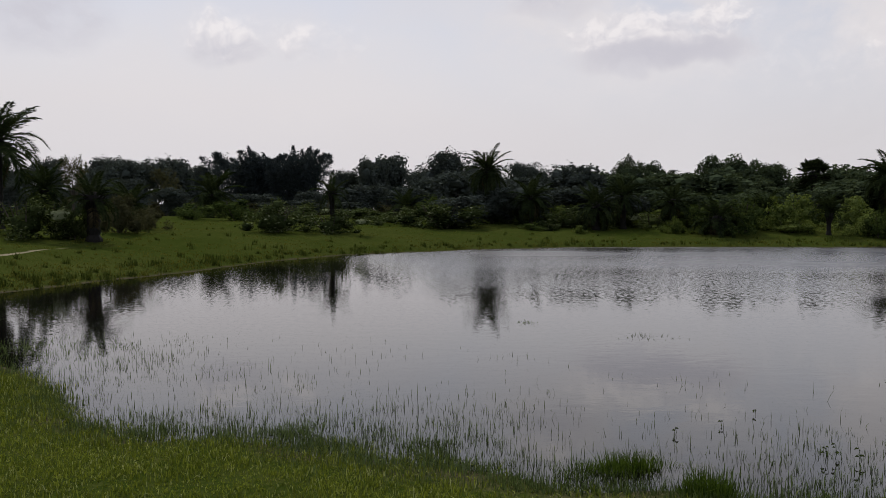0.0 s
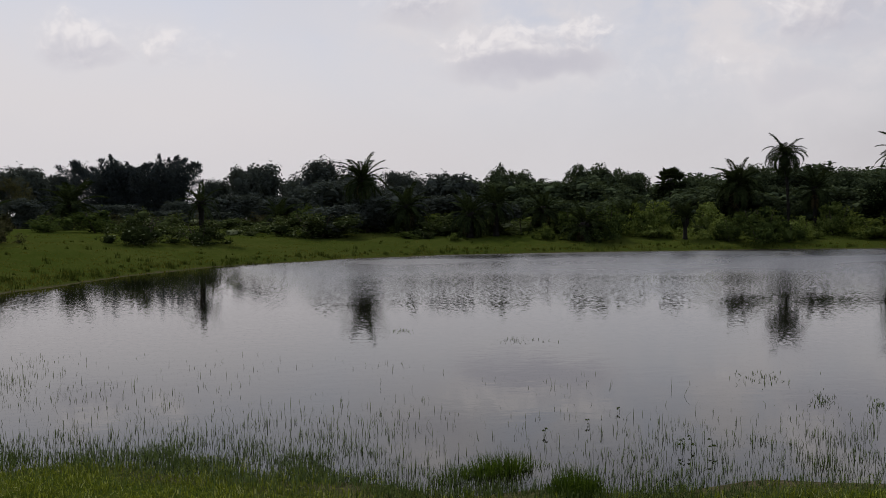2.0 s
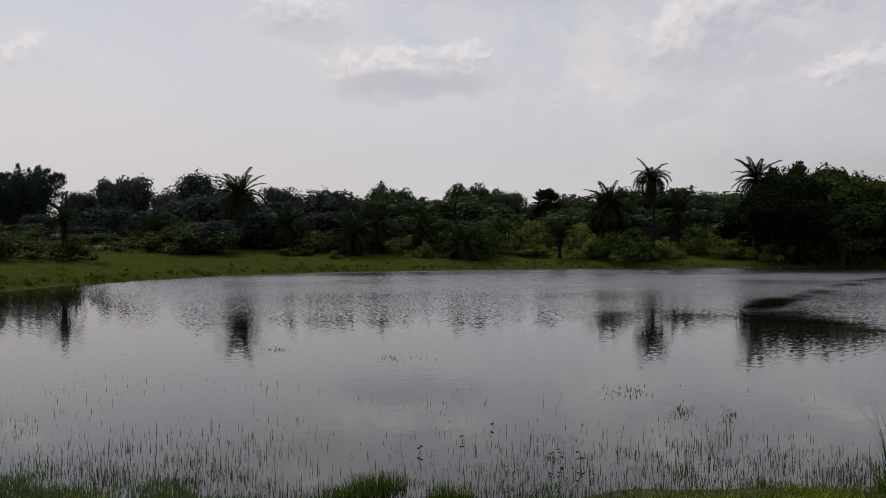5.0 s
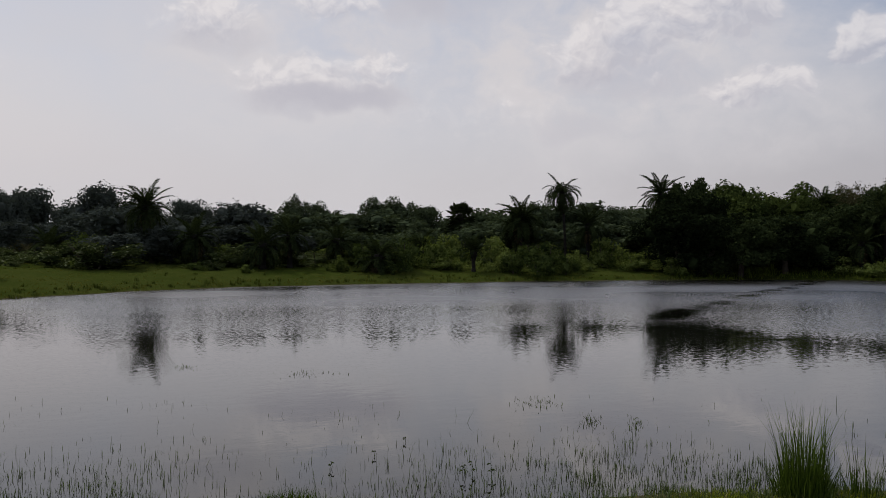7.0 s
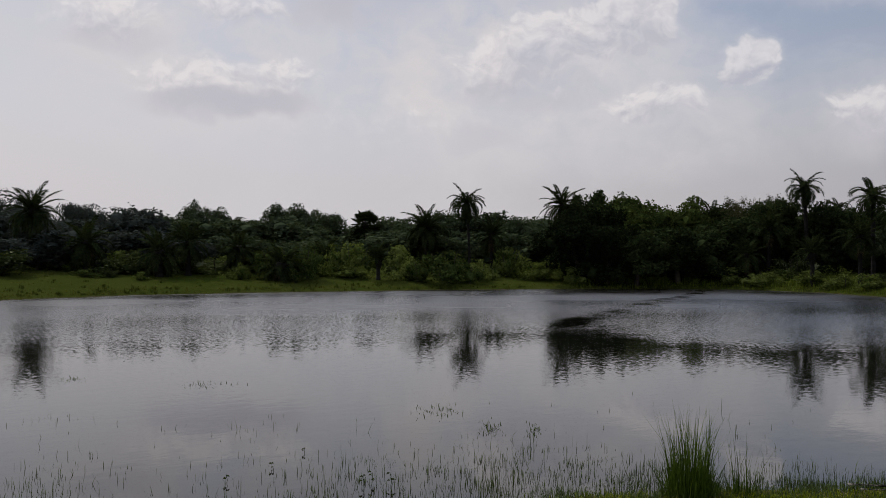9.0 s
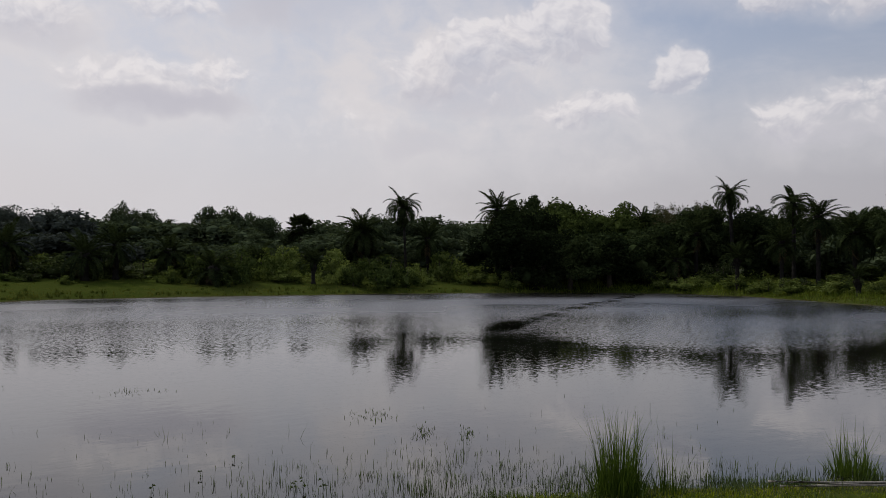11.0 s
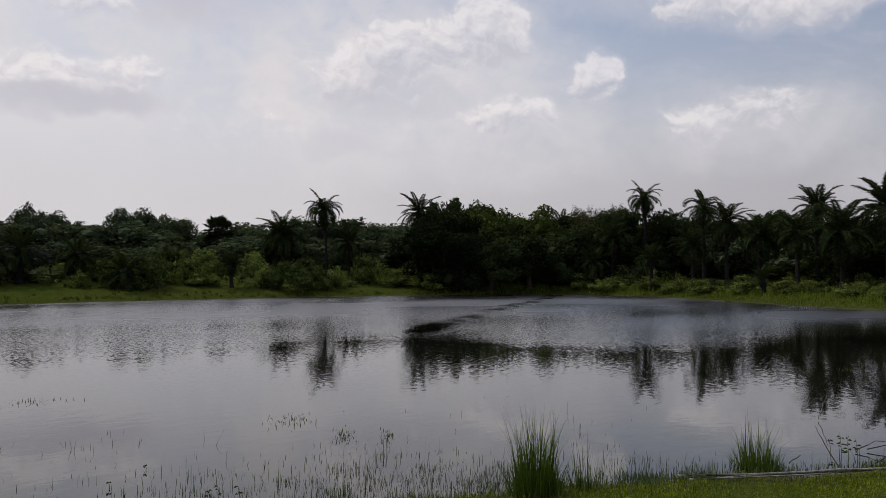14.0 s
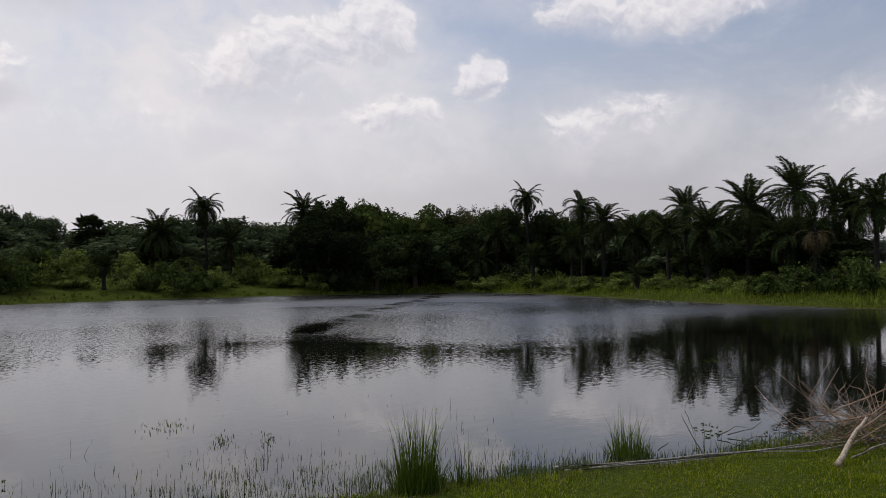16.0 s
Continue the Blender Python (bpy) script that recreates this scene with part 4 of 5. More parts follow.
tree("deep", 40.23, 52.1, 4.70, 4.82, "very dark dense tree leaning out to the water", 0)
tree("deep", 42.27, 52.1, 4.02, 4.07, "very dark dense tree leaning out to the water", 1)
tree("dark", 44.25, 52.1, 3.57, 4.44, "very dark dense tree leaning out to the water", 2)
tree("dark", 47.06, 53.1, 3.80, 4.91, "very dark dense tree leaning out to the water", 3)
tree("dark", 49.08, 56.1, 4.34, 4.79, "very dark dense tree leaning out to the water", 4)
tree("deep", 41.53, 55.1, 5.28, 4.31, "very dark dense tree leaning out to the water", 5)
tree("dark", 50.72, 57.1, 4.59, 4.47, "very dark dense tree leaning out to the water", 6)
tree("dark", 52.32, 58.1, 4.77, 4.54, "very dark dense tree leaning out to the water", 7)
tree("airy", 51.20, 66.1, 6.68, 4.00, "pale half-bare tree with open twiggy crown", 0)
tree("airy", 52.78, 66.1, 6.19, 2.82, "pale half-bare tree with open twiggy crown", 1)
tree("airy", 53.48, 64.1, 6.61, 2.74, "pale half-bare tree with open twiggy crown", 0)
tree("med", 52.27, 62.1, 4.86, 3.97, "dull green broad-leaved tree in the thicket", 0)
tree("med", 57.29, 60.1, 4.60, 3.42, "dull green broad-leaved tree in the thicket", 1)
tree("med", 62.70, 60.1, 5.35, 3.42, "dull green broad-leaved tree in the thicket", 2)
tree("med", 65.15, 58.1, 4.61, 3.31, "dull green broad-leaved tree in the thicket", 3)
tree("dark", 63.64, 58.1, 5.51, 3.31, "dull green broad-leaved tree in the thicket", 1)
tree("dark", 68.29, 57.2, 4.94, 3.25, "dull green broad-leaved tree in the thicket", 2)
tree("dark", 70.79, 58.2, 5.12, 3.72, "dull green broad-leaved tree in the thicket", 3)
tree("dark", 74.05, 56.2, 4.73, 3.99, "dull green broad-leaved tree in the thicket", 4)
tree("dark", 80.32, 64.2, 3.54, 4.10, "dull green broad-leaved tree in the thicket", 5)
tree("med", 32.45, 66.0, 4.10, 5.17, "dull green broad-leaved tree in the thicket", 1)
tree("med", 29.64, 68.0, 4.68, 4.84, "dull green broad-leaved tree in the thicket", 2)
tree("far", 75.65, 72.2, 4.58, 4.62, "hazy low tree beyond the palms", 0)
tree("far", 77.39, 80.2, 3.67, 5.13, "hazy low tree beyond the palms", 1)
tree("far", 78.80, 76.2, 3.91, 5.41, "hazy low tree beyond the palms", 2)
tree("far", 80.62, 70.2, 4.54, 5.48, "hazy low tree beyond the palms", 3)
tree("dark", 53.24, 60.1, 5.92, 4.49, "dark leafy tree closing the gap between palms", 0)
tree("dark", 55.96, 60.1, 5.54, 4.49, "dark leafy tree closing the gap between palms", 1)
tree("dark", 58.62, 58.1, 5.12, 3.92, "dark leafy tree closing the gap between palms", 2)
tree("dark", 61.02, 58.1, 4.91, 3.92, "dark leafy tree closing the gap between palms", 3)
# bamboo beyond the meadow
bamboo(-14.65, 138.0, 11.59, 8.11, 28, "tall bamboo clump with nodding tips, bluish haze in its colour")
bamboo(-13.00, 138.0, 12.21, 8.11, 28, "tall bamboo clump with nodding tips, bluish haze in its colour")
bamboo(-11.17, 135.0, 12.79, 10.58, 44, "tall bamboo clump with nodding tips, bluish haze in its colour")
bamboo(-10.00, 132.0, 11.12, 5.17, 18, "tall bamboo clump with nodding tips, bluish haze in its colour")
# palms
palm(-29.23, 38.0, 6.54, 2.03, "tall wild date palm with long feathery fronds", girth=0.22)
palm(-23.77, 32.0, 3.55, 1.05, "squat date palm with a thick dark trunk", fronds=28, girth=0.27)
palm(-26.59, 44.0, 4.54, 1.41, "wild date palm with a full green crown", fronds=30)
palm(-16.17, 62.0, 5.24, 2.21, "wild date palm with a full green crown", fronds=30)
palm(-21.47, 44.0, 3.60, 1.57, "wild date palm with a full green crown", fronds=30)
palm(-7.95, 43.0, 4.10, 1.10, "slender date palm rising out of a bush", fronds=17, girth=0.15)
palm(3.18, 53.0, 6.50, 1.74, "tall date palm with a ragged windblown crown", lean=0.30)
palm(6.33, 51.0, 4.39, 1.53, "wild date palm with a full green crown", fronds=30)
palm(10.91, 49.0, 3.84, 1.47, "wild date palm with a full green crown", fronds=30, girth=0.25)
palm(12.78, 50.0, 4.14, 1.42, "wild date palm with a full green crown", fronds=30, girth=0.20)
palm(15.83, 78.0, 6.14, 1.44, "small distant date palm above the thicket", fronds=30)
palm(19.06, 48.0, 3.07, 1.44, "squat date palm with a dark trunk", fronds=30, girth=0.26)
palm(-2.71, 57.0, 3.65, 1.46, "wild date palm with a full green crown", fronds=30)
palm(22.10, 52.0, 3.24, 1.41, "wild date palm with a full green crown", fronds=30)
palm(29.34, 57.0, 5.84, 1.87, "date palm with stiff radiating fronds", fronds=38)
palm(28.93, 58.0, 4.68, 1.49, "wild date palm with a full green crown", fronds=24)
palm(32.24, 56.0, 7.27, 1.52, "lone tall date palm with drooping fronds", "hanging", fronds=42, girth=0.11, lean=0.25)
palm(34.06, 55.0, 5.13, 1.49, "wild date palm with a full green crown", fronds=30)
palm(25.93, 50.0, 2.98, 1.14, "young trunkless palm growing as a dark tuft", "young", fronds=26)
palm(16.15, 51.0, 3.65, 1.24, "wild date palm with a full green crown", fronds=30, girth=0.22)
palm(24.97, 68.0, 6.15, 1.28, "round-headed fan palm in the thicket", "fan", girth=0.20)
palm(19.87, 74.0, 6.11, 1.40, "round-headed fan palm in the thicket", "fan", girth=0.20)
palm(26.72, 70.0, 4.95, 1.20, "round-headed fan palm in the thicket", "fan", fronds=36, girth=0.20)
palm(39.06, 58.1, 7.29, 1.65, "date palm with a thick crown beside a dark tree")
palm(46.19, 57.1, 5.06, 1.79, "wild date palm with a full green crown", fronds=30)
palm(47.73, 57.1, 3.94, 1.46, "wild date palm with a full green crown", fronds=30)
palm(43.35, 55.1, 3.95, 1.41, "wild date palm with a full green crown", fronds=30)
palm(49.32, 60.1, 6.25, 1.54, "wild date palm with a full green crown", fronds=30)
palm(55.00, 58.1, 7.98, 1.40, "tall date palm with hanging lower fronds", "hanging", lean=0.20)
palm(57.01, 60.1, 6.06, 1.03, "small-crowned date palm with hanging fronds", "hanging", fronds=26)
palm(59.01, 52.1, 6.69, 1.48, "tall date palm with hanging lower fronds", "hanging")
palm(60.48, 50.1, 5.96, 1.42, "wild date palm with a full green crown")
palm(58.29, 50.1, 4.32, 1.28, "low date palm with drooping fronds", fronds=30)
palm(55.52, 51.1, 3.38, 1.16, "short young date palm on the bank", "young", fronds=26)
palm(52.85, 56.1, 5.13, 1.44, "wild date palm with a full green crown", fronds=30)
palm(51.52, 54.1, 3.43, 1.31, "wild date palm with a full green crown", fronds=30)
palm(62.60, 48.1, 5.06, 1.57, "wild date palm with a full green crown")
palm(64.90, 46.1, 5.13, 1.31, "wild date palm with a full green crown", fronds=30)
palm(66.07, 48.1, 6.46, 1.44, "wild date palm with a full green crown", fronds=38)
palm(67.52, 44.2, 5.23, 1.72, "date palm with long arching fronds", fronds=36)
palm(70.06, 46.2, 6.85, 1.97, "tall date palm with a wide spreading crown")
palm(71.08, 49.2, 5.51, 1.54, "wild date palm with a full green crown", fronds=30)
palm(73.06, 46.2, 7.47, 1.90, "tallest date palm with star-shaped crown", lean=0.20)
palm(72.34, 44.2, 4.63, 1.63, "low date palm with long drooping fronds")
palm(74.15, 43.2, 3.49, 1.10, "dry withered palm with brown fronds", "dry", fronds=22, girth=0.10)
palm(75.30, 51.2, 7.27, 1.60, "wild date palm with a full green crown", fronds=30)
palm(76.21, 47.2, 6.20, 1.61, "wild date palm with a full green crown", fronds=38)
palm(77.69, 44.2, 6.30, 1.63, "wild date palm with a full green crown", fronds=38)
palm(79.47, 45.2, 6.14, 1.60, "wild date palm with a full green crown", fronds=30)
palm(62.80, 45.1, 1.95, 0.83, "young trunkless palm in the shore grass", "young", fronds=18)
# bushes in front of the trees
bush("bush", -27.77, 32.5, 2.80, 1.83, "leafy lantana bush on the meadow", 0)
bush("bush", -24.92, 32.9, 2.00, 1.43, "leafy lantana bush on the meadow", 1)
bush("bush", -12.10, 40.8, 3.50, 1.85, "leafy lantana bush on the meadow", 2)
bush("bush", -8.10, 42.2, 3.30, 1.35, "leafy lantana bush on the meadow", 3)
bush("bush", 0.04, 47.9, 4.60, 1.93, "leafy lantana bush on the meadow", 4)
bush("bush", -2.52, 50.2, 3.05, 1.17, "leafy lantana bush on the meadow", 5)
bush("dull", -22.17, 36.6, 2.54, 1.83, "brownish leafy shrub at the meadow edge", 0)
bush("dull", -20.39, 40.7, 2.13, 1.29, "brownish leafy shrub at the meadow edge", 1)
bush("bush", -10.24, 52.9, 3.22, 1.37, "leafy lantana bush on the meadow", 0)
bush("bush", -6.25, 58.2, 4.52, 0.96, "leafy lantana bush on the meadow", 1)
bush("bush", -3.82, 51.6, 2.70, 0.86, "leafy lantana bush on the meadow", 2)
bush("bush", 4.93, 53.8, 2.82, 0.77, "leafy lantana bush on the meadow", 3)
bush("bush", -4.72, 48.8, 0.86, 0.37, "leafy lantana bush on the meadow", 4)
bush("bush", 9.35, 49.8, 3.66, 1.49, "leafy lantana bush on the meadow", 5)
bush("bush", 11.91, 50.9, 3.10, 1.32, "leafy lantana bush on the meadow", 6)
bush("bush", 14.61, 51.4, 3.56, 1.20, "leafy lantana bush on the meadow", 7)
bush("dark", -14.52, 53.1, 4.57, 1.75, "dark shrub under the trees", 0)
bush("dark", -22.58, 44.8, 3.48, 1.30, "dark shrub under the trees", 1)
bush("dark", -17.53, 54.6, 4.24, 1.36, "dark shrub under the trees", 2)
bush("dark", 3.91, 57.2, 4.44, 1.28, "dark shrub under the trees", 3)
bush("dark", 7.55, 54.7, 3.79, 1.23, "dark shrub under the trees", 4)
bush("weed", 8.24, 50.7, 3.08, 1.48, "pale green leafy weeds at the foot of the trees", 0)
bush("weed", 10.34, 51.4, 3.13, 1.46, "pale green leafy weeds at the foot of the trees", 1)
bush("weed", 14.65, 53.6, 3.71, 1.11, "pale green leafy weeds at the foot of the trees", 2)
bush("weed", 16.66, 51.3, 3.55, 1.02, "pale green leafy weeds at the foot of the trees", 3)
bush("weed", 22.74, 50.8, 3.52, 2.24, "pale green leafy weeds at the foot of the trees", 4)
bush("weed", 24.37, 54.8, 3.33, 2.28, "pale green leafy weeds at the foot of the trees", 5)
bush("weed", 27.22, 55.1, 3.35, 2.07, "pale green leafy weeds at the foot of the trees", 6)
bush("weed", 28.03, 50.4, 2.64, 1.69, "pale green leafy weeds at the foot of the trees", 7)
bush("weed", 23.56, 50.1, 2.62, 0.92, "pale green leafy weeds at the foot of the trees", 8)
bush("weed", 35.22, 54.1, 3.29, 2.16, "pale green leafy weeds at the foot of the trees", 9)
bush("weed", 33.25, 51.6, 2.70, 1.51, "pale green leafy weeds at the foot of the trees", 10)
bush("weed", 37.55, 53.0, 3.23, 1.33, "pale green leafy weeds at the foot of the trees", 11)
bush("weed", 39.83, 51.9, 2.72, 1.17, "pale green leafy weeds at the foot of the trees", 12)
bush("dark", 18.68, 49.3, 3.41, 2.38, "dark rounded bush close to the shore", 0)
bush("dark", 20.71, 48.8, 3.79, 2.31, "dark rounded bush close to the shore", 1)
bush("dark", 30.86, 49.5, 4.26, 2.54, "dark rounded bush close to the shore", 2)
bush("dark", 28.85, 49.4, 2.58, 1.65, "dark rounded bush close to the shore", 3)
bush("dark", 32.46, 49.8, 2.60, 1.54, "dark rounded bush close to the shore", 4)
bush("weed", 50.74, 54.3, 3.76, 1.10, "pale green leafy weeds at the foot of the trees", 0)
bush("weed", 53.41, 55.2, 3.82, 0.99, "pale green leafy weeds at the foot of the trees", 1)
bush("weed", 52.28, 52.6, 2.75, 1.00, "pale green leafy weeds at the foot of the trees", 2)
bush("weed", 55.29, 51.6, 3.14, 0.98, "pale green leafy weeds at the foot of the trees", 3)
bush("weed", 57.48, 50.2, 2.62, 0.95, "pale green leafy weeds at the foot of the trees", 4)
bush("weed", 58.92, 47.8, 2.50, 0.95, "pale green leafy weeds at the foot of the trees", 5)
bush("weed", 61.35, 48.9, 3.38, 0.95, "pale green leafy weeds at the foot of the trees", 6)
bush("weed", 64.03, 46.1, 3.19, 0.87, "pale green leafy weeds at the foot of the trees", 7)
bush("weed", 65.96, 43.7, 2.29, 0.79, "pale green leafy weeds at the foot of the trees", 8)
bush("weed", 61.31, 46.3, 2.42, 0.80, "pale green leafy weeds at the foot of the trees", 0)
bush("weed", 64.76, 44.9, 2.35, 0.71, "pale green leafy weeds at the foot of the trees", 1)
bush("weed", 68.11, 41.6, 2.18, 0.83, "pale green leafy weeds at the foot of the trees", 2)
bush("weed", 70.26, 41.0, 2.15, 0.69, "pale green leafy weeds at the foot of the trees", 3)
bush("broad", 72.52, 38.8, 2.85, 1.48, "broad-leaved bush on the grassy bank", 4)
bush("broad", 70.96, 39.9, 2.09, 1.17, "broad-leaved bush on the grassy bank", 5)
bush("broad", 76.97, 38.3, 2.81, 1.78, "broad-leaved bush on the grassy bank", 6)
bush("broad", 75.04, 38.8, 2.03, 1.14, "broad-leaved bush on the grassy bank", 7)
# grass and weeds
make_turf()
make_water_grass()
make_meadow()
make_shore_grass()
make_weeds()
grass_clump(48.71, 6.36, 0.78, 0.47, 800, "tall upright grass tussock at the water's edge", 0.3, 0.0068)
grass_clump(52.14, 6.51, 0.57, 0.31, 90, "thin tuft of tall grass at the water's edge", 0.35)
grass_clump(63.11, 7.85, 0.58, 0.52, 420, "pale green grass tussock behind a fallen pole", 0.35, 0.0068)
grass_clump(12.80, 5.66, 0.25, 0.62, 1500, "low spreading tussock of green water grass", 0.5, 0.0055, 8)
grass_clump(18.80, 5.22, 0.25, 0.46, 1300, "dense low tussock of green grass", 0.6, 0.006)
grass_clump(-10.01, 6.15, 0.16, 1.01, 1100, "low mound of grass in the shallows", 0.5, 0.0055, 12)
grass_clump(35.24, 6.24, 0.16, 0.27, 90, "small tuft of dark water grass", 0.3)
grass_clump(35.18, 6.26, 0.16, 0.22, 80, "small tuft of dark water grass", 0.3)


# ---- thicket between the tall trees ----
def thicket():
    rng = random.Random(31)
    az = -31.0
    while az < 75.5:
        edge = 16.0
        shore = next(d for d in np.arange(16.0, 60.0, 0.5) if all(shore_gap(*polar(az, d + e)) > 0 for e in (0, 2, 5)) and d > edge)
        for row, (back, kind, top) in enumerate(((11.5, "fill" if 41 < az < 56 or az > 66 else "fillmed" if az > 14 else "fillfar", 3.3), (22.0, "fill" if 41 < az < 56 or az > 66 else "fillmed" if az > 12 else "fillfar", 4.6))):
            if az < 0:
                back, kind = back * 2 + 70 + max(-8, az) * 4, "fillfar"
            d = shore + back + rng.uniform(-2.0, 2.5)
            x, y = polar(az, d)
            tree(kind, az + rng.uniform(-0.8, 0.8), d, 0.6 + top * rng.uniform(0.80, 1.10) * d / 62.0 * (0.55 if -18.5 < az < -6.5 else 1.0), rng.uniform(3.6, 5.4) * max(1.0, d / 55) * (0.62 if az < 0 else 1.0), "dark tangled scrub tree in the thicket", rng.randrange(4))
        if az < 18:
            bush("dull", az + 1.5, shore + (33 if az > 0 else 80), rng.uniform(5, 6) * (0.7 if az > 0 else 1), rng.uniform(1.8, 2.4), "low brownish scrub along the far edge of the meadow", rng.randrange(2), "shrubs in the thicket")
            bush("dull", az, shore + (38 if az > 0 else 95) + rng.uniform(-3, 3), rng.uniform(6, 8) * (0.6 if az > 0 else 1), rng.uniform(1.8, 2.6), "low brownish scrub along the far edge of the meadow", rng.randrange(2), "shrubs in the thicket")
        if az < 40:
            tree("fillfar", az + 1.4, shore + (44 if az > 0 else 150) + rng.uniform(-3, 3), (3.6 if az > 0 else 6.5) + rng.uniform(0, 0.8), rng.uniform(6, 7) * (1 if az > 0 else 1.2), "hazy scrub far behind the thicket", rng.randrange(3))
        if az > -2:
            x = shore + 15.0 + rng.uniform(-1, 2)
            bush("dark", az + rng.uniform(-1, 1), x, rng.uniform(3.5, 4.6), rng.uniform(1.7, 2.4), "dark shrub closing the space under the trees", rng.randrange(2), "shrubs in the thicket")
        if az > 50:
            bush("dark", az + 1.4, shore + 11.0 + rng.uniform(-1, 1), rng.uniform(2.6, 3.6), rng.uniform(1.2, 1.9), "dark shrub closing the space under the trees", rng.randrange(2), "shrubs in the thicket")
        az += 2.9 if az > 0 else 2.3


thicket()


def undergrowth():
    """Pale leafy weeds along the foot of the thicket."""
    rng = random.Random(52)
    az = 6.0
    while az < 80.0:
        dark = 38.0 < az < 47.0
        shore = next(d for d in np.arange(28.0, 60.0, 0.5) if shore_gap(*polar(az, d)) > 0 and shore_gap(*polar(az, d + 2)) > 0)
        for back in ((6.5,) if dark else (4.6, 7.0)):
            if rng.random() < (0.62 if az < 38 else 0.28):
                size = rng.uniform(0.7, 2.3)
                bush(rng.choice(("weed", "weed", "bush", "dark")), az + rng.uniform(-0.6, 0.6), shore + back + rng.uniform(-0.9, 0.9), size, size * rng.uniform(0.30, 0.85), "leafy waist-high weeds below the palms", rng.randrange(3), "weeds along the far bank")
        az += rng.uniform(1.7, 2.6)


undergrowth()


# ---- fallen wood on the near bank ----
def wavy(points, rng, wob, steps=3):
    """A finer, slightly crooked line through the points."""
    out = []
    for a, b in zip(points, points[1:]):
        for i in range(steps):
            p = Vector(a).lerp(Vector(b), i / steps)
            out.append(p + Vector((rng.uniform(-wob, wob), rng.uniform(-wob, wob), rng.uniform(-wob, wob) * 0.7)))
    return out + [Vector(points[-1])]


def bar(points, r0, r1, seed, wob=0.012, sides=6):
    rng = random.Random(seed)
    path = wavy(points, rng, wob)
    n = len(path) - 1
    return tube(path, [r0 + (r1 - r0) * i / n for i in range(n + 1)], sides)


def pole(points, r0, r1, seed, label):
    ob = thing("fallen_pole", label, "pole", Matrix.Identity(4), mesh_of("fallen_pole", *bar(points, r0, r1, seed, 0.010, 8), POLE_WOOD, True), group="poles along the bank")
    return ob


pole([(6.00, 3.70, 0.06), (6.52, 3.19, 0.09), (7.29, 2.65, 0.11), (8.00, 2.14, 0.13), (8.72, 1.69, 0.15)], 0.010, 0.007, 1, "long grey weathered pole lying along the bank")
pole([(6.14, 3.47, 0.06), (6.83, 2.98, 0.09), (7.46, 2.51, 0.12), (8.32, 1.98, 0.16), (8.98, 1.69, 0.20)], 0.007, 0.005, 2, "thin grey pole lying beside a thicker one")
pole([(6.90, 2.96, 0.08), (7.45, 2.56, 0.10), (7.71, 2.11, 0.12), (7.85, 1.86, 0.20)], 0.008, 0.004, 3, "thin bent stick on the turf")
pole([(7.74, 1.81, 0.11), (7.84, 1.56, 0.25), (7.56, 1.32, 0.40)], 0.010, 0.007, 4, "thin pale stick propped against a fallen branch")
pole([(6.51, 3.24, 0.06), (7.10, 2.78, 0.10), (7.76, 2.32, 0.12), (8.52, 1.93, 0.15)], 0.007, 0.004, 5, "slim pale cane lying on the poles")
pole([(5.99, 3.60, 0.05), (6.40, 3.24, 0.07), (6.88, 2.84, 0.10)], 0.008, 0.005, 6, "short broken stick beside the poles")
FALL = [(7.24, 1.79, 0.15), (7.67, 1.80, 0.28), (8.05, 1.75, 0.42)]
branch = thing("fallen_branch", "dead bleached branch with a tangle of bare twigs", "branch", Matrix.Identity(4))
part("limb", mesh_of("limb", *bar(FALL, 0.025, 0.013, 9, 0.012, 10), LIMB_WOOD, True), branch)
part("twig", mesh_of("twig", *bar([(8.05, 1.72, 0.44), (8.27, 2.07, 0.30), (8.49, 2.41, 0.25)], 0.010, 0.004, 20, 0.007, 5), DEAD_WOOD), branch)
part("twig", mesh_of("twig", *bar([(8.49, 2.41, 0.25), (8.63, 2.29, 0.29), (9.06, 1.81, 0.54), (9.30, 1.60, 0.64)], 0.010, 0.006, 21, 0.007, 5), DEAD_WOOD), branch)
part("twig", mesh_of("twig", *bar([(8.04, 1.77, 0.39), (8.14, 2.18, 0.44), (8.19, 2.35, 0.58), (8.19, 2.38, 0.75)], 0.006, 0.002, 22, 0.007, 5), DEAD_WOOD), branch)
part("twig", mesh_of("twig", *bar([(8.22, 2.25, 0.35), (8.21, 2.29, 0.51), (8.36, 2.14, 0.86)], 0.006, 0.002, 23, 0.007, 5), DEAD_WOOD), branch)
part("twig", mesh_of("twig", *bar([(8.10, 1.93, 0.33), (8.23, 2.21, 0.44), (8.48, 2.09, 0.79)], 0.006, 0.002, 24, 0.007, 5), DEAD_WOOD), branch)
part("twig", mesh_of("twig", *bar([(8.13, 1.84, 0.37), (8.17, 2.08, 0.41), (8.23, 2.22, 0.61)], 0.005, 0.002, 25, 0.007, 5), DEAD_WOOD), branch)
part("twig", mesh_of("twig", *bar([(8.15, 1.73, 0.45), (8.23, 1.83, 0.63), (8.30, 1.96, 0.66)], 0.005, 0.002, 26, 0.007, 5), DEAD_WOOD), branch)
part("twig", mesh_of("twig", *bar([(8.15, 1.75, 0.42), (8.20, 1.95, 0.52), (8.27, 2.09, 0.47)], 0.004, 0.002, 27, 0.007, 5), DEAD_WOOD), branch)
part("twig", mesh_of("twig", *bar([(8.26, 1.73, 0.45), (8.43, 1.85, 0.73), (8.44, 1.83, 0.87)], 0.005, 0.002, 28, 0.007, 5), DEAD_WOOD), branch)
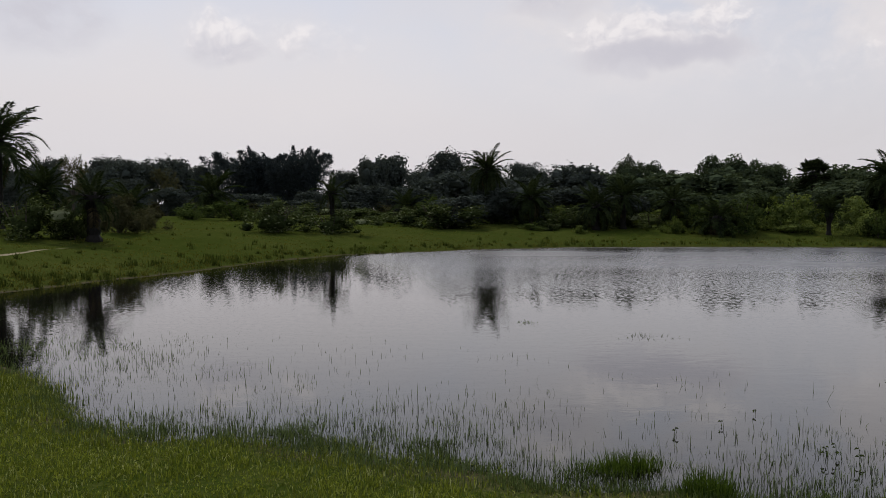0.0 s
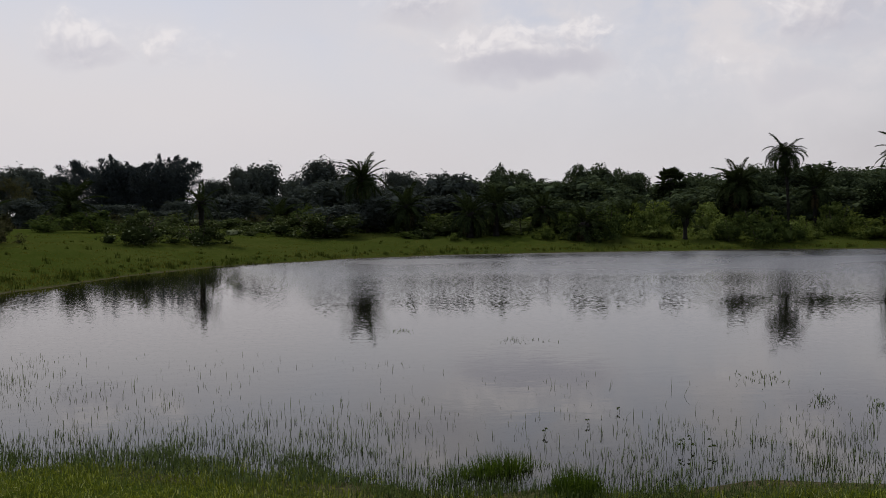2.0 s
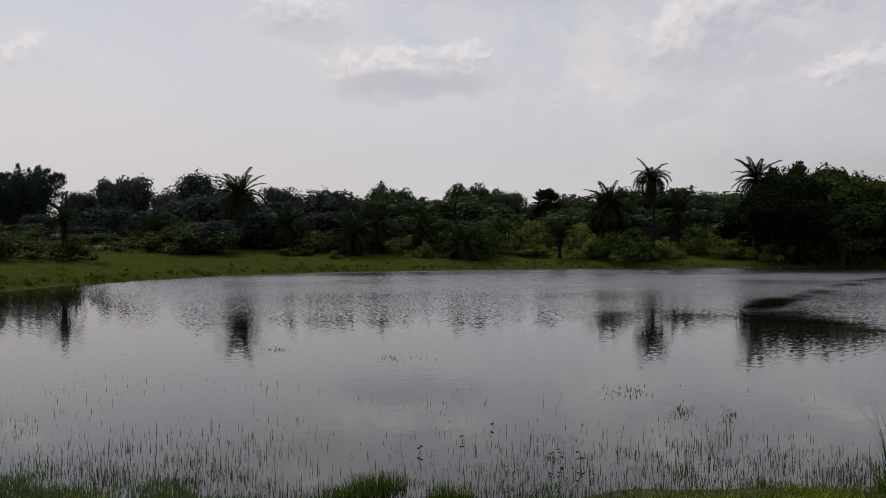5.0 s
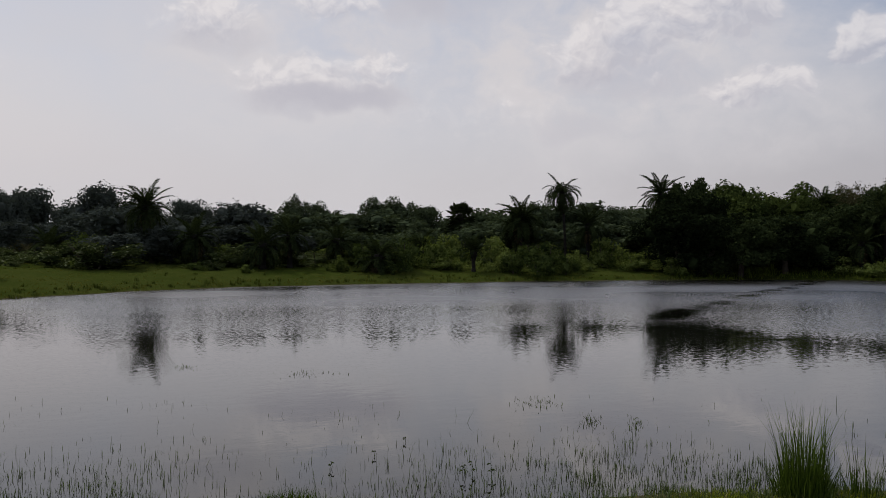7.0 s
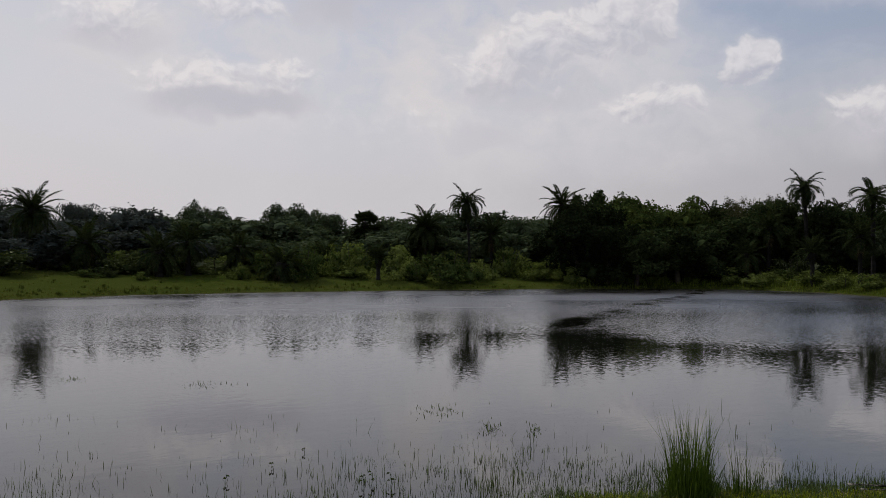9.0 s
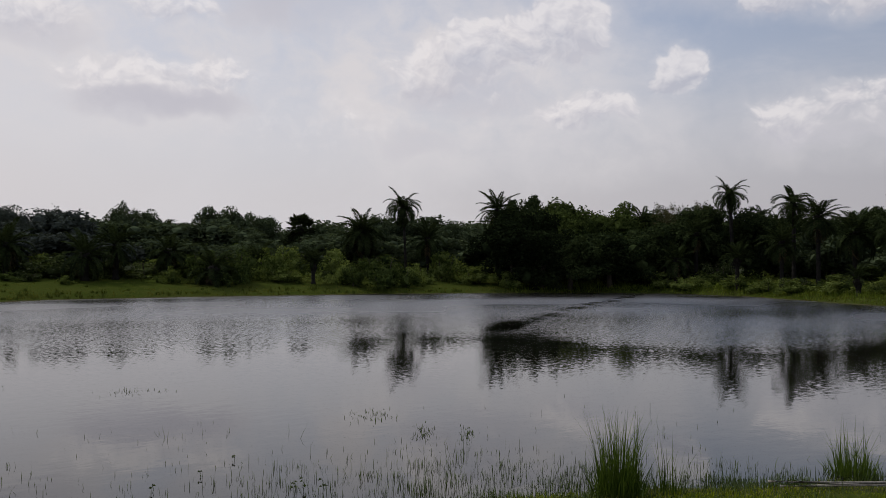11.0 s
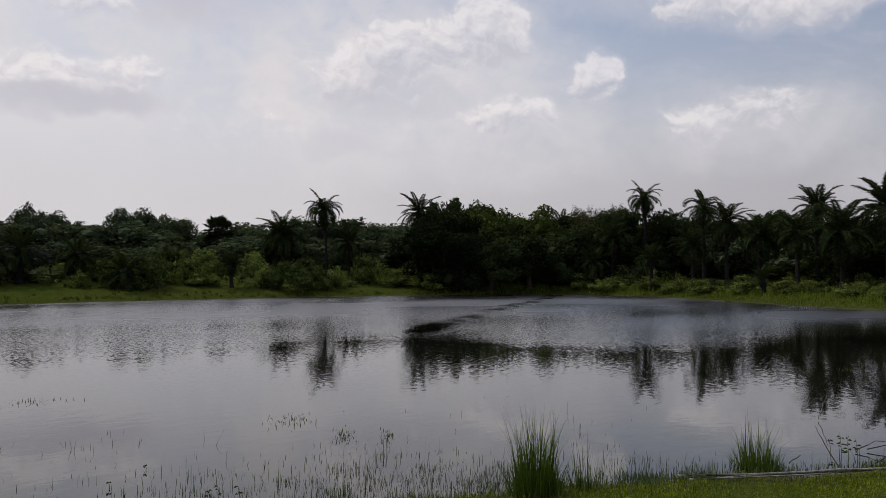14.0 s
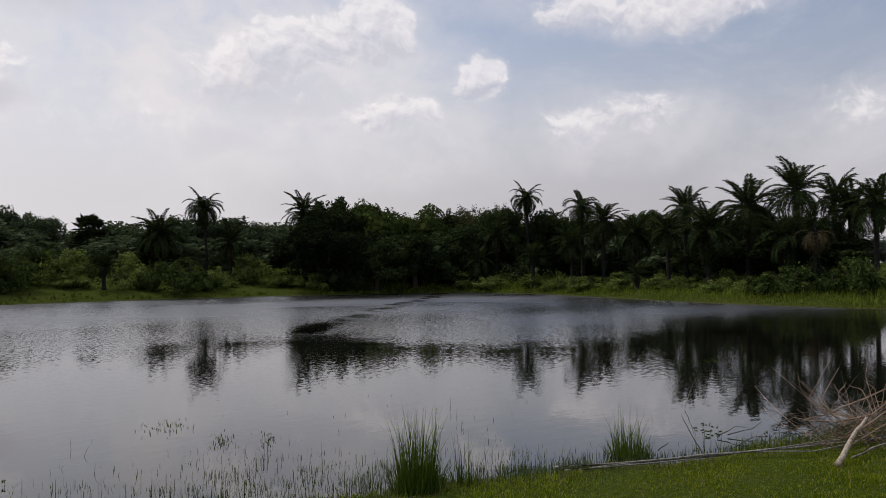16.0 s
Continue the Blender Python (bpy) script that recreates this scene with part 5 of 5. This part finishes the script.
part("twig", mesh_of("twig", *bar([(8.26, 1.70, 0.48), (8.35, 1.75, 0.63), (8.43, 1.86, 0.70)], 0.005, 0.002, 29, 0.007, 5), DEAD_WOOD), branch)
part("twig", mesh_of("twig", *bar([(7.93, 1.79, 0.33), (7.97, 2.04, 0.13), (8.13, 2.23, 0.19)], 0.006, 0.002, 30, 0.007, 5), DEAD_WOOD), branch)
part("twig", mesh_of("twig", *bar([(8.04, 1.77, 0.39), (7.90, 1.92, 0.24), (8.05, 2.13, 0.21)], 0.005, 0.002, 31, 0.007, 5), DEAD_WOOD), branch)
part("twig", mesh_of("twig", *bar([(8.05, 1.72, 0.44), (8.18, 1.62, 0.54), (8.42, 1.44, 0.65)], 0.009, 0.005, 32, 0.007, 5), DEAD_WOOD), branch)
part("twig", mesh_of("twig", *bar([(7.84, 1.77, 0.32), (8.07, 1.64, 0.45), (8.31, 1.46, 0.59)], 0.009, 0.004, 33, 0.007, 5), DEAD_WOOD), branch)
part("twig", mesh_of("twig", *bar([(7.72, 1.81, 0.21), (7.97, 1.62, 0.37), (8.22, 1.40, 0.50)], 0.006, 0.004, 34, 0.007, 5), DEAD_WOOD), branch)
part("twig", mesh_of("twig", *bar([(8.50, 2.38, 0.24), (8.55, 2.54, 0.25), (8.63, 2.63, 0.17)], 0.004, 0.002, 35, 0.007, 5), DEAD_WOOD), branch)
part("twig", mesh_of("twig", *bar([(8.43, 2.26, 0.30), (8.40, 2.36, 0.18), (8.29, 2.39, 0.03)], 0.004, 0.002, 36, 0.007, 5), DEAD_WOOD), branch)
part("twig", mesh_of("twig", *bar([(8.36, 1.70, 0.45), (8.47, 1.70, 0.62), (8.58, 1.65, 0.82)], 0.005, 0.002, 37, 0.007, 5), DEAD_WOOD), branch)
crook = random.Random(77)
for i in range(170):
    x, y, z = 8.41 + crook.gauss(0.28, 0.34), 1.95 + crook.gauss(0, 0.26), abs(crook.gauss(0.1, 0.12))
    a, rise, length = crook.uniform(0, 6.28), crook.uniform(-0.1, 0.9), crook.uniform(0.25, 0.75)
    z = max(z, float(land(x, y)) + 0.02, 0.02)
    path = [(x, y, z)]
    for _ in range(3):
        a, rise = a + crook.uniform(-0.25, 0.25), rise + crook.uniform(-0.15, 0.15)
        x, y, z = x + length / 3 * math.cos(a), y + length / 3 * math.sin(a), max(0.01, z + length / 3 * rise)
        path.append((x, y, z))
    part("twig", mesh_of("twig", *bar(path, 0.0042, 0.0014, i + 90, 0.003, 4), DEAD_WOOD if i % 2 else BARK), branch)
thing("bare_stick", "thin bare dark stick poking out of the shallows", "stick", Matrix.Identity(4), mesh_of("bare_stick", *bar([(9.58, 4.15, 0.02), (9.74, 4.18, 0.12), (9.76, 4.12, 0.32)], 0.006, 0.002, 200, 0.008, 5), BARK), group="sticks in the shallows")
thing("bare_stick", "thin bare dark stick poking out of the shallows", "stick", Matrix.Identity(4), mesh_of("bare_stick", *bar([(7.31, 2.95, 0.05), (7.41, 3.12, 0.21), (7.38, 3.19, 0.37)], 0.006, 0.002, 201, 0.008, 5), BARK), group="sticks in the shallows")
thing("bare_stick", "thin bare dark stick poking out of the shallows", "stick", Matrix.Identity(4), mesh_of("bare_stick", *bar([(10.19, 3.15, 0.05), (10.33, 3.25, 0.17), (10.29, 3.36, 0.36)], 0.006, 0.002, 202, 0.008, 5), BARK), group="sticks in the shallows")
thing("bare_stick", "thin bare dark stick poking out of the shallows", "stick", Matrix.Identity(4), mesh_of("bare_stick", *bar([(8.39, 3.14, 0.02), (8.61, 2.98, 0.07), (8.65, 2.88, 0.16)], 0.006, 0.002, 203, 0.008, 5), BARK), group="sticks in the shallows")
thing("bare_stick", "thin bare dark stick poking out of the shallows", "stick", Matrix.Identity(4), mesh_of("bare_stick", *bar([(7.87, 2.88, 0.02), (8.07, 2.79, 0.09), (8.12, 2.64, 0.13)], 0.006, 0.002, 204, 0.008, 5), BARK), group="sticks in the shallows")
thing("bare_stick", "thin bare dark stick poking out of the shallows", "stick", Matrix.Identity(4), mesh_of("bare_stick", *bar([(8.26, 3.20, 0.02), (8.47, 3.11, 0.09), (8.54, 2.90, 0.10)], 0.006, 0.002, 205, 0.008, 5), BARK), group="sticks in the shallows")
thing("bare_stick", "thin bare dark stick poking out of the shallows", "stick", Matrix.Identity(4), mesh_of("bare_stick", *bar([(7.19, 3.34, 0.04), (7.36, 3.33, 0.08), (7.37, 3.31, 0.09)], 0.006, 0.002, 206, 0.008, 5), BARK), group="sticks in the shallows")


def water_plant(az, d, height, count, label, seed):
    """A small upright weed with pairs of broad leaves."""
    x, y, z = base_of(az, d, 0.0)
    rng = np.random.default_rng(seed)
    ob = thing("water_plant", label, "water plant", Matrix.Translation((x, y, max(z, -0.02))), group="weeds in the shallows")
    stem = [(0, 0, 0), (0.01, 0.0, height * 0.5), (0.0, 0.01, height)]
    part("stem", mesh_of("stem", *tube(stem, [0.003, 0.002, 0.0012], 5), REED_BLADE), ob)
    for i in range(count):
        a, h = i * 2.4, height * (0.4 + 0.6 * rng.random())
        L = min(0.038, 0.27 * height) * rng.uniform(0.7, 1.3)
        c, s, w = math.cos(a), math.sin(a), 0.15
        q = [(0, 0, h), (c * L * 0.5 - s * L * w, s * L * 0.5 + c * L * w, h + 0.012), (c * L, s * L, h - 0.004), (c * L * 0.5 + s * L * w, s * L * 0.5 - c * L * w, h + 0.012)]
        part("leaf", mesh_of("leaf", q, [[0, 1, 2], [0, 2, 3]], LEAF_MID), ob)


water_plant(68.45, 8.20, 0.30, 14, "dark leafy weed sprig standing in the shallows", 1)
water_plant(68.94, 8.27, 0.27, 10, "dark leafy weed sprig standing in the shallows", 2)
water_plant(68.04, 8.30, 0.30, 12, "dark leafy weed sprig standing in the shallows", 3)
water_plant(67.38, 8.72, 0.14, 6, "dark leafy weed sprig standing in the shallows", 4)
water_plant(71.77, 8.95, 0.11, 6, "dark leafy weed sprig standing in the shallows", 5)
water_plant(25.97, 6.34, 0.12, 5, "small dark water weed with narrow leaves", 10)
water_plant(26.57, 6.42, 0.13, 5, "small dark water weed with narrow leaves", 11)
water_plant(27.95, 6.35, 0.14, 5, "small dark water weed with narrow leaves", 12)
water_plant(19.45, 7.02, 0.07, 5, "small dark water weed with narrow leaves", 13)
water_plant(21.61, 7.52, 0.07, 5, "small dark water weed with narrow leaves", 14)
water_plant(16.46, 6.64, 0.09, 5, "small dark water weed with narrow leaves", 15)


def weed_patch(az, d, wide, deep, count, label):
    """A drift of short water weed breaking the surface."""
    x, y = polar(az, d)
    rng = np.random.default_rng(int(az * 10) + 900)
    c, s = math.cos(radians(az)), math.sin(radians(az))
    u, w = rng.normal(0, wide / 3.2, count), rng.normal(0, deep / 3.2, count)
    v, f = blades(u * c + w * s, -u * s + w * c, np.zeros(count) - 0.004, rng.uniform(0.010, 0.045, count), 0.008, rng, 0.9, 0.6)
    thing("weed_patch", label, "water weed", Matrix.Translation((x, y, 0)), mesh_of("weed_patch", v, f, CLUMP_BLADE), group="weed patches on the water", kind="stuff")


weed_patch(30.92, 9.53, 0.41, 0.70, 90, "pale drift of short weed on the water")
weed_patch(34.79, 8.57, 0.21, 0.60, 80, "small green weed patch on the water")
weed_patch(37.90, 8.55, 0.16, 0.60, 50, "small green weed patch on the water")
weed_patch(14.44, 11.86, 0.76, 0.60, 40, "thin line of weed specks on the water")
weed_patch(5.95, 13.00, 0.31, 0.40, 30, "thin line of weed specks on the water")
weed_patch(-21.85, 11.52, 0.30, 0.80, 50, "green weed patch near the inlet")
weed_patch(-25.13, 12.24, 1.05, 1.00, 60, "scattered weed specks near the inlet")
weed_patch(-18.04, 11.84, 0.51, 0.80, 30, "scattered weed specks near the inlet")
weed_patch(6.16, 13.06, 0.24, 0.50, 26, "thin line of weed specks on the water")
weed_patch(14.10, 11.98, 0.51, 0.50, 26, "thin line of weed specks on the water")
weed_patch(68.05, 15.62, 0.33, 0.60, 40, "weed patch beside the far bank")
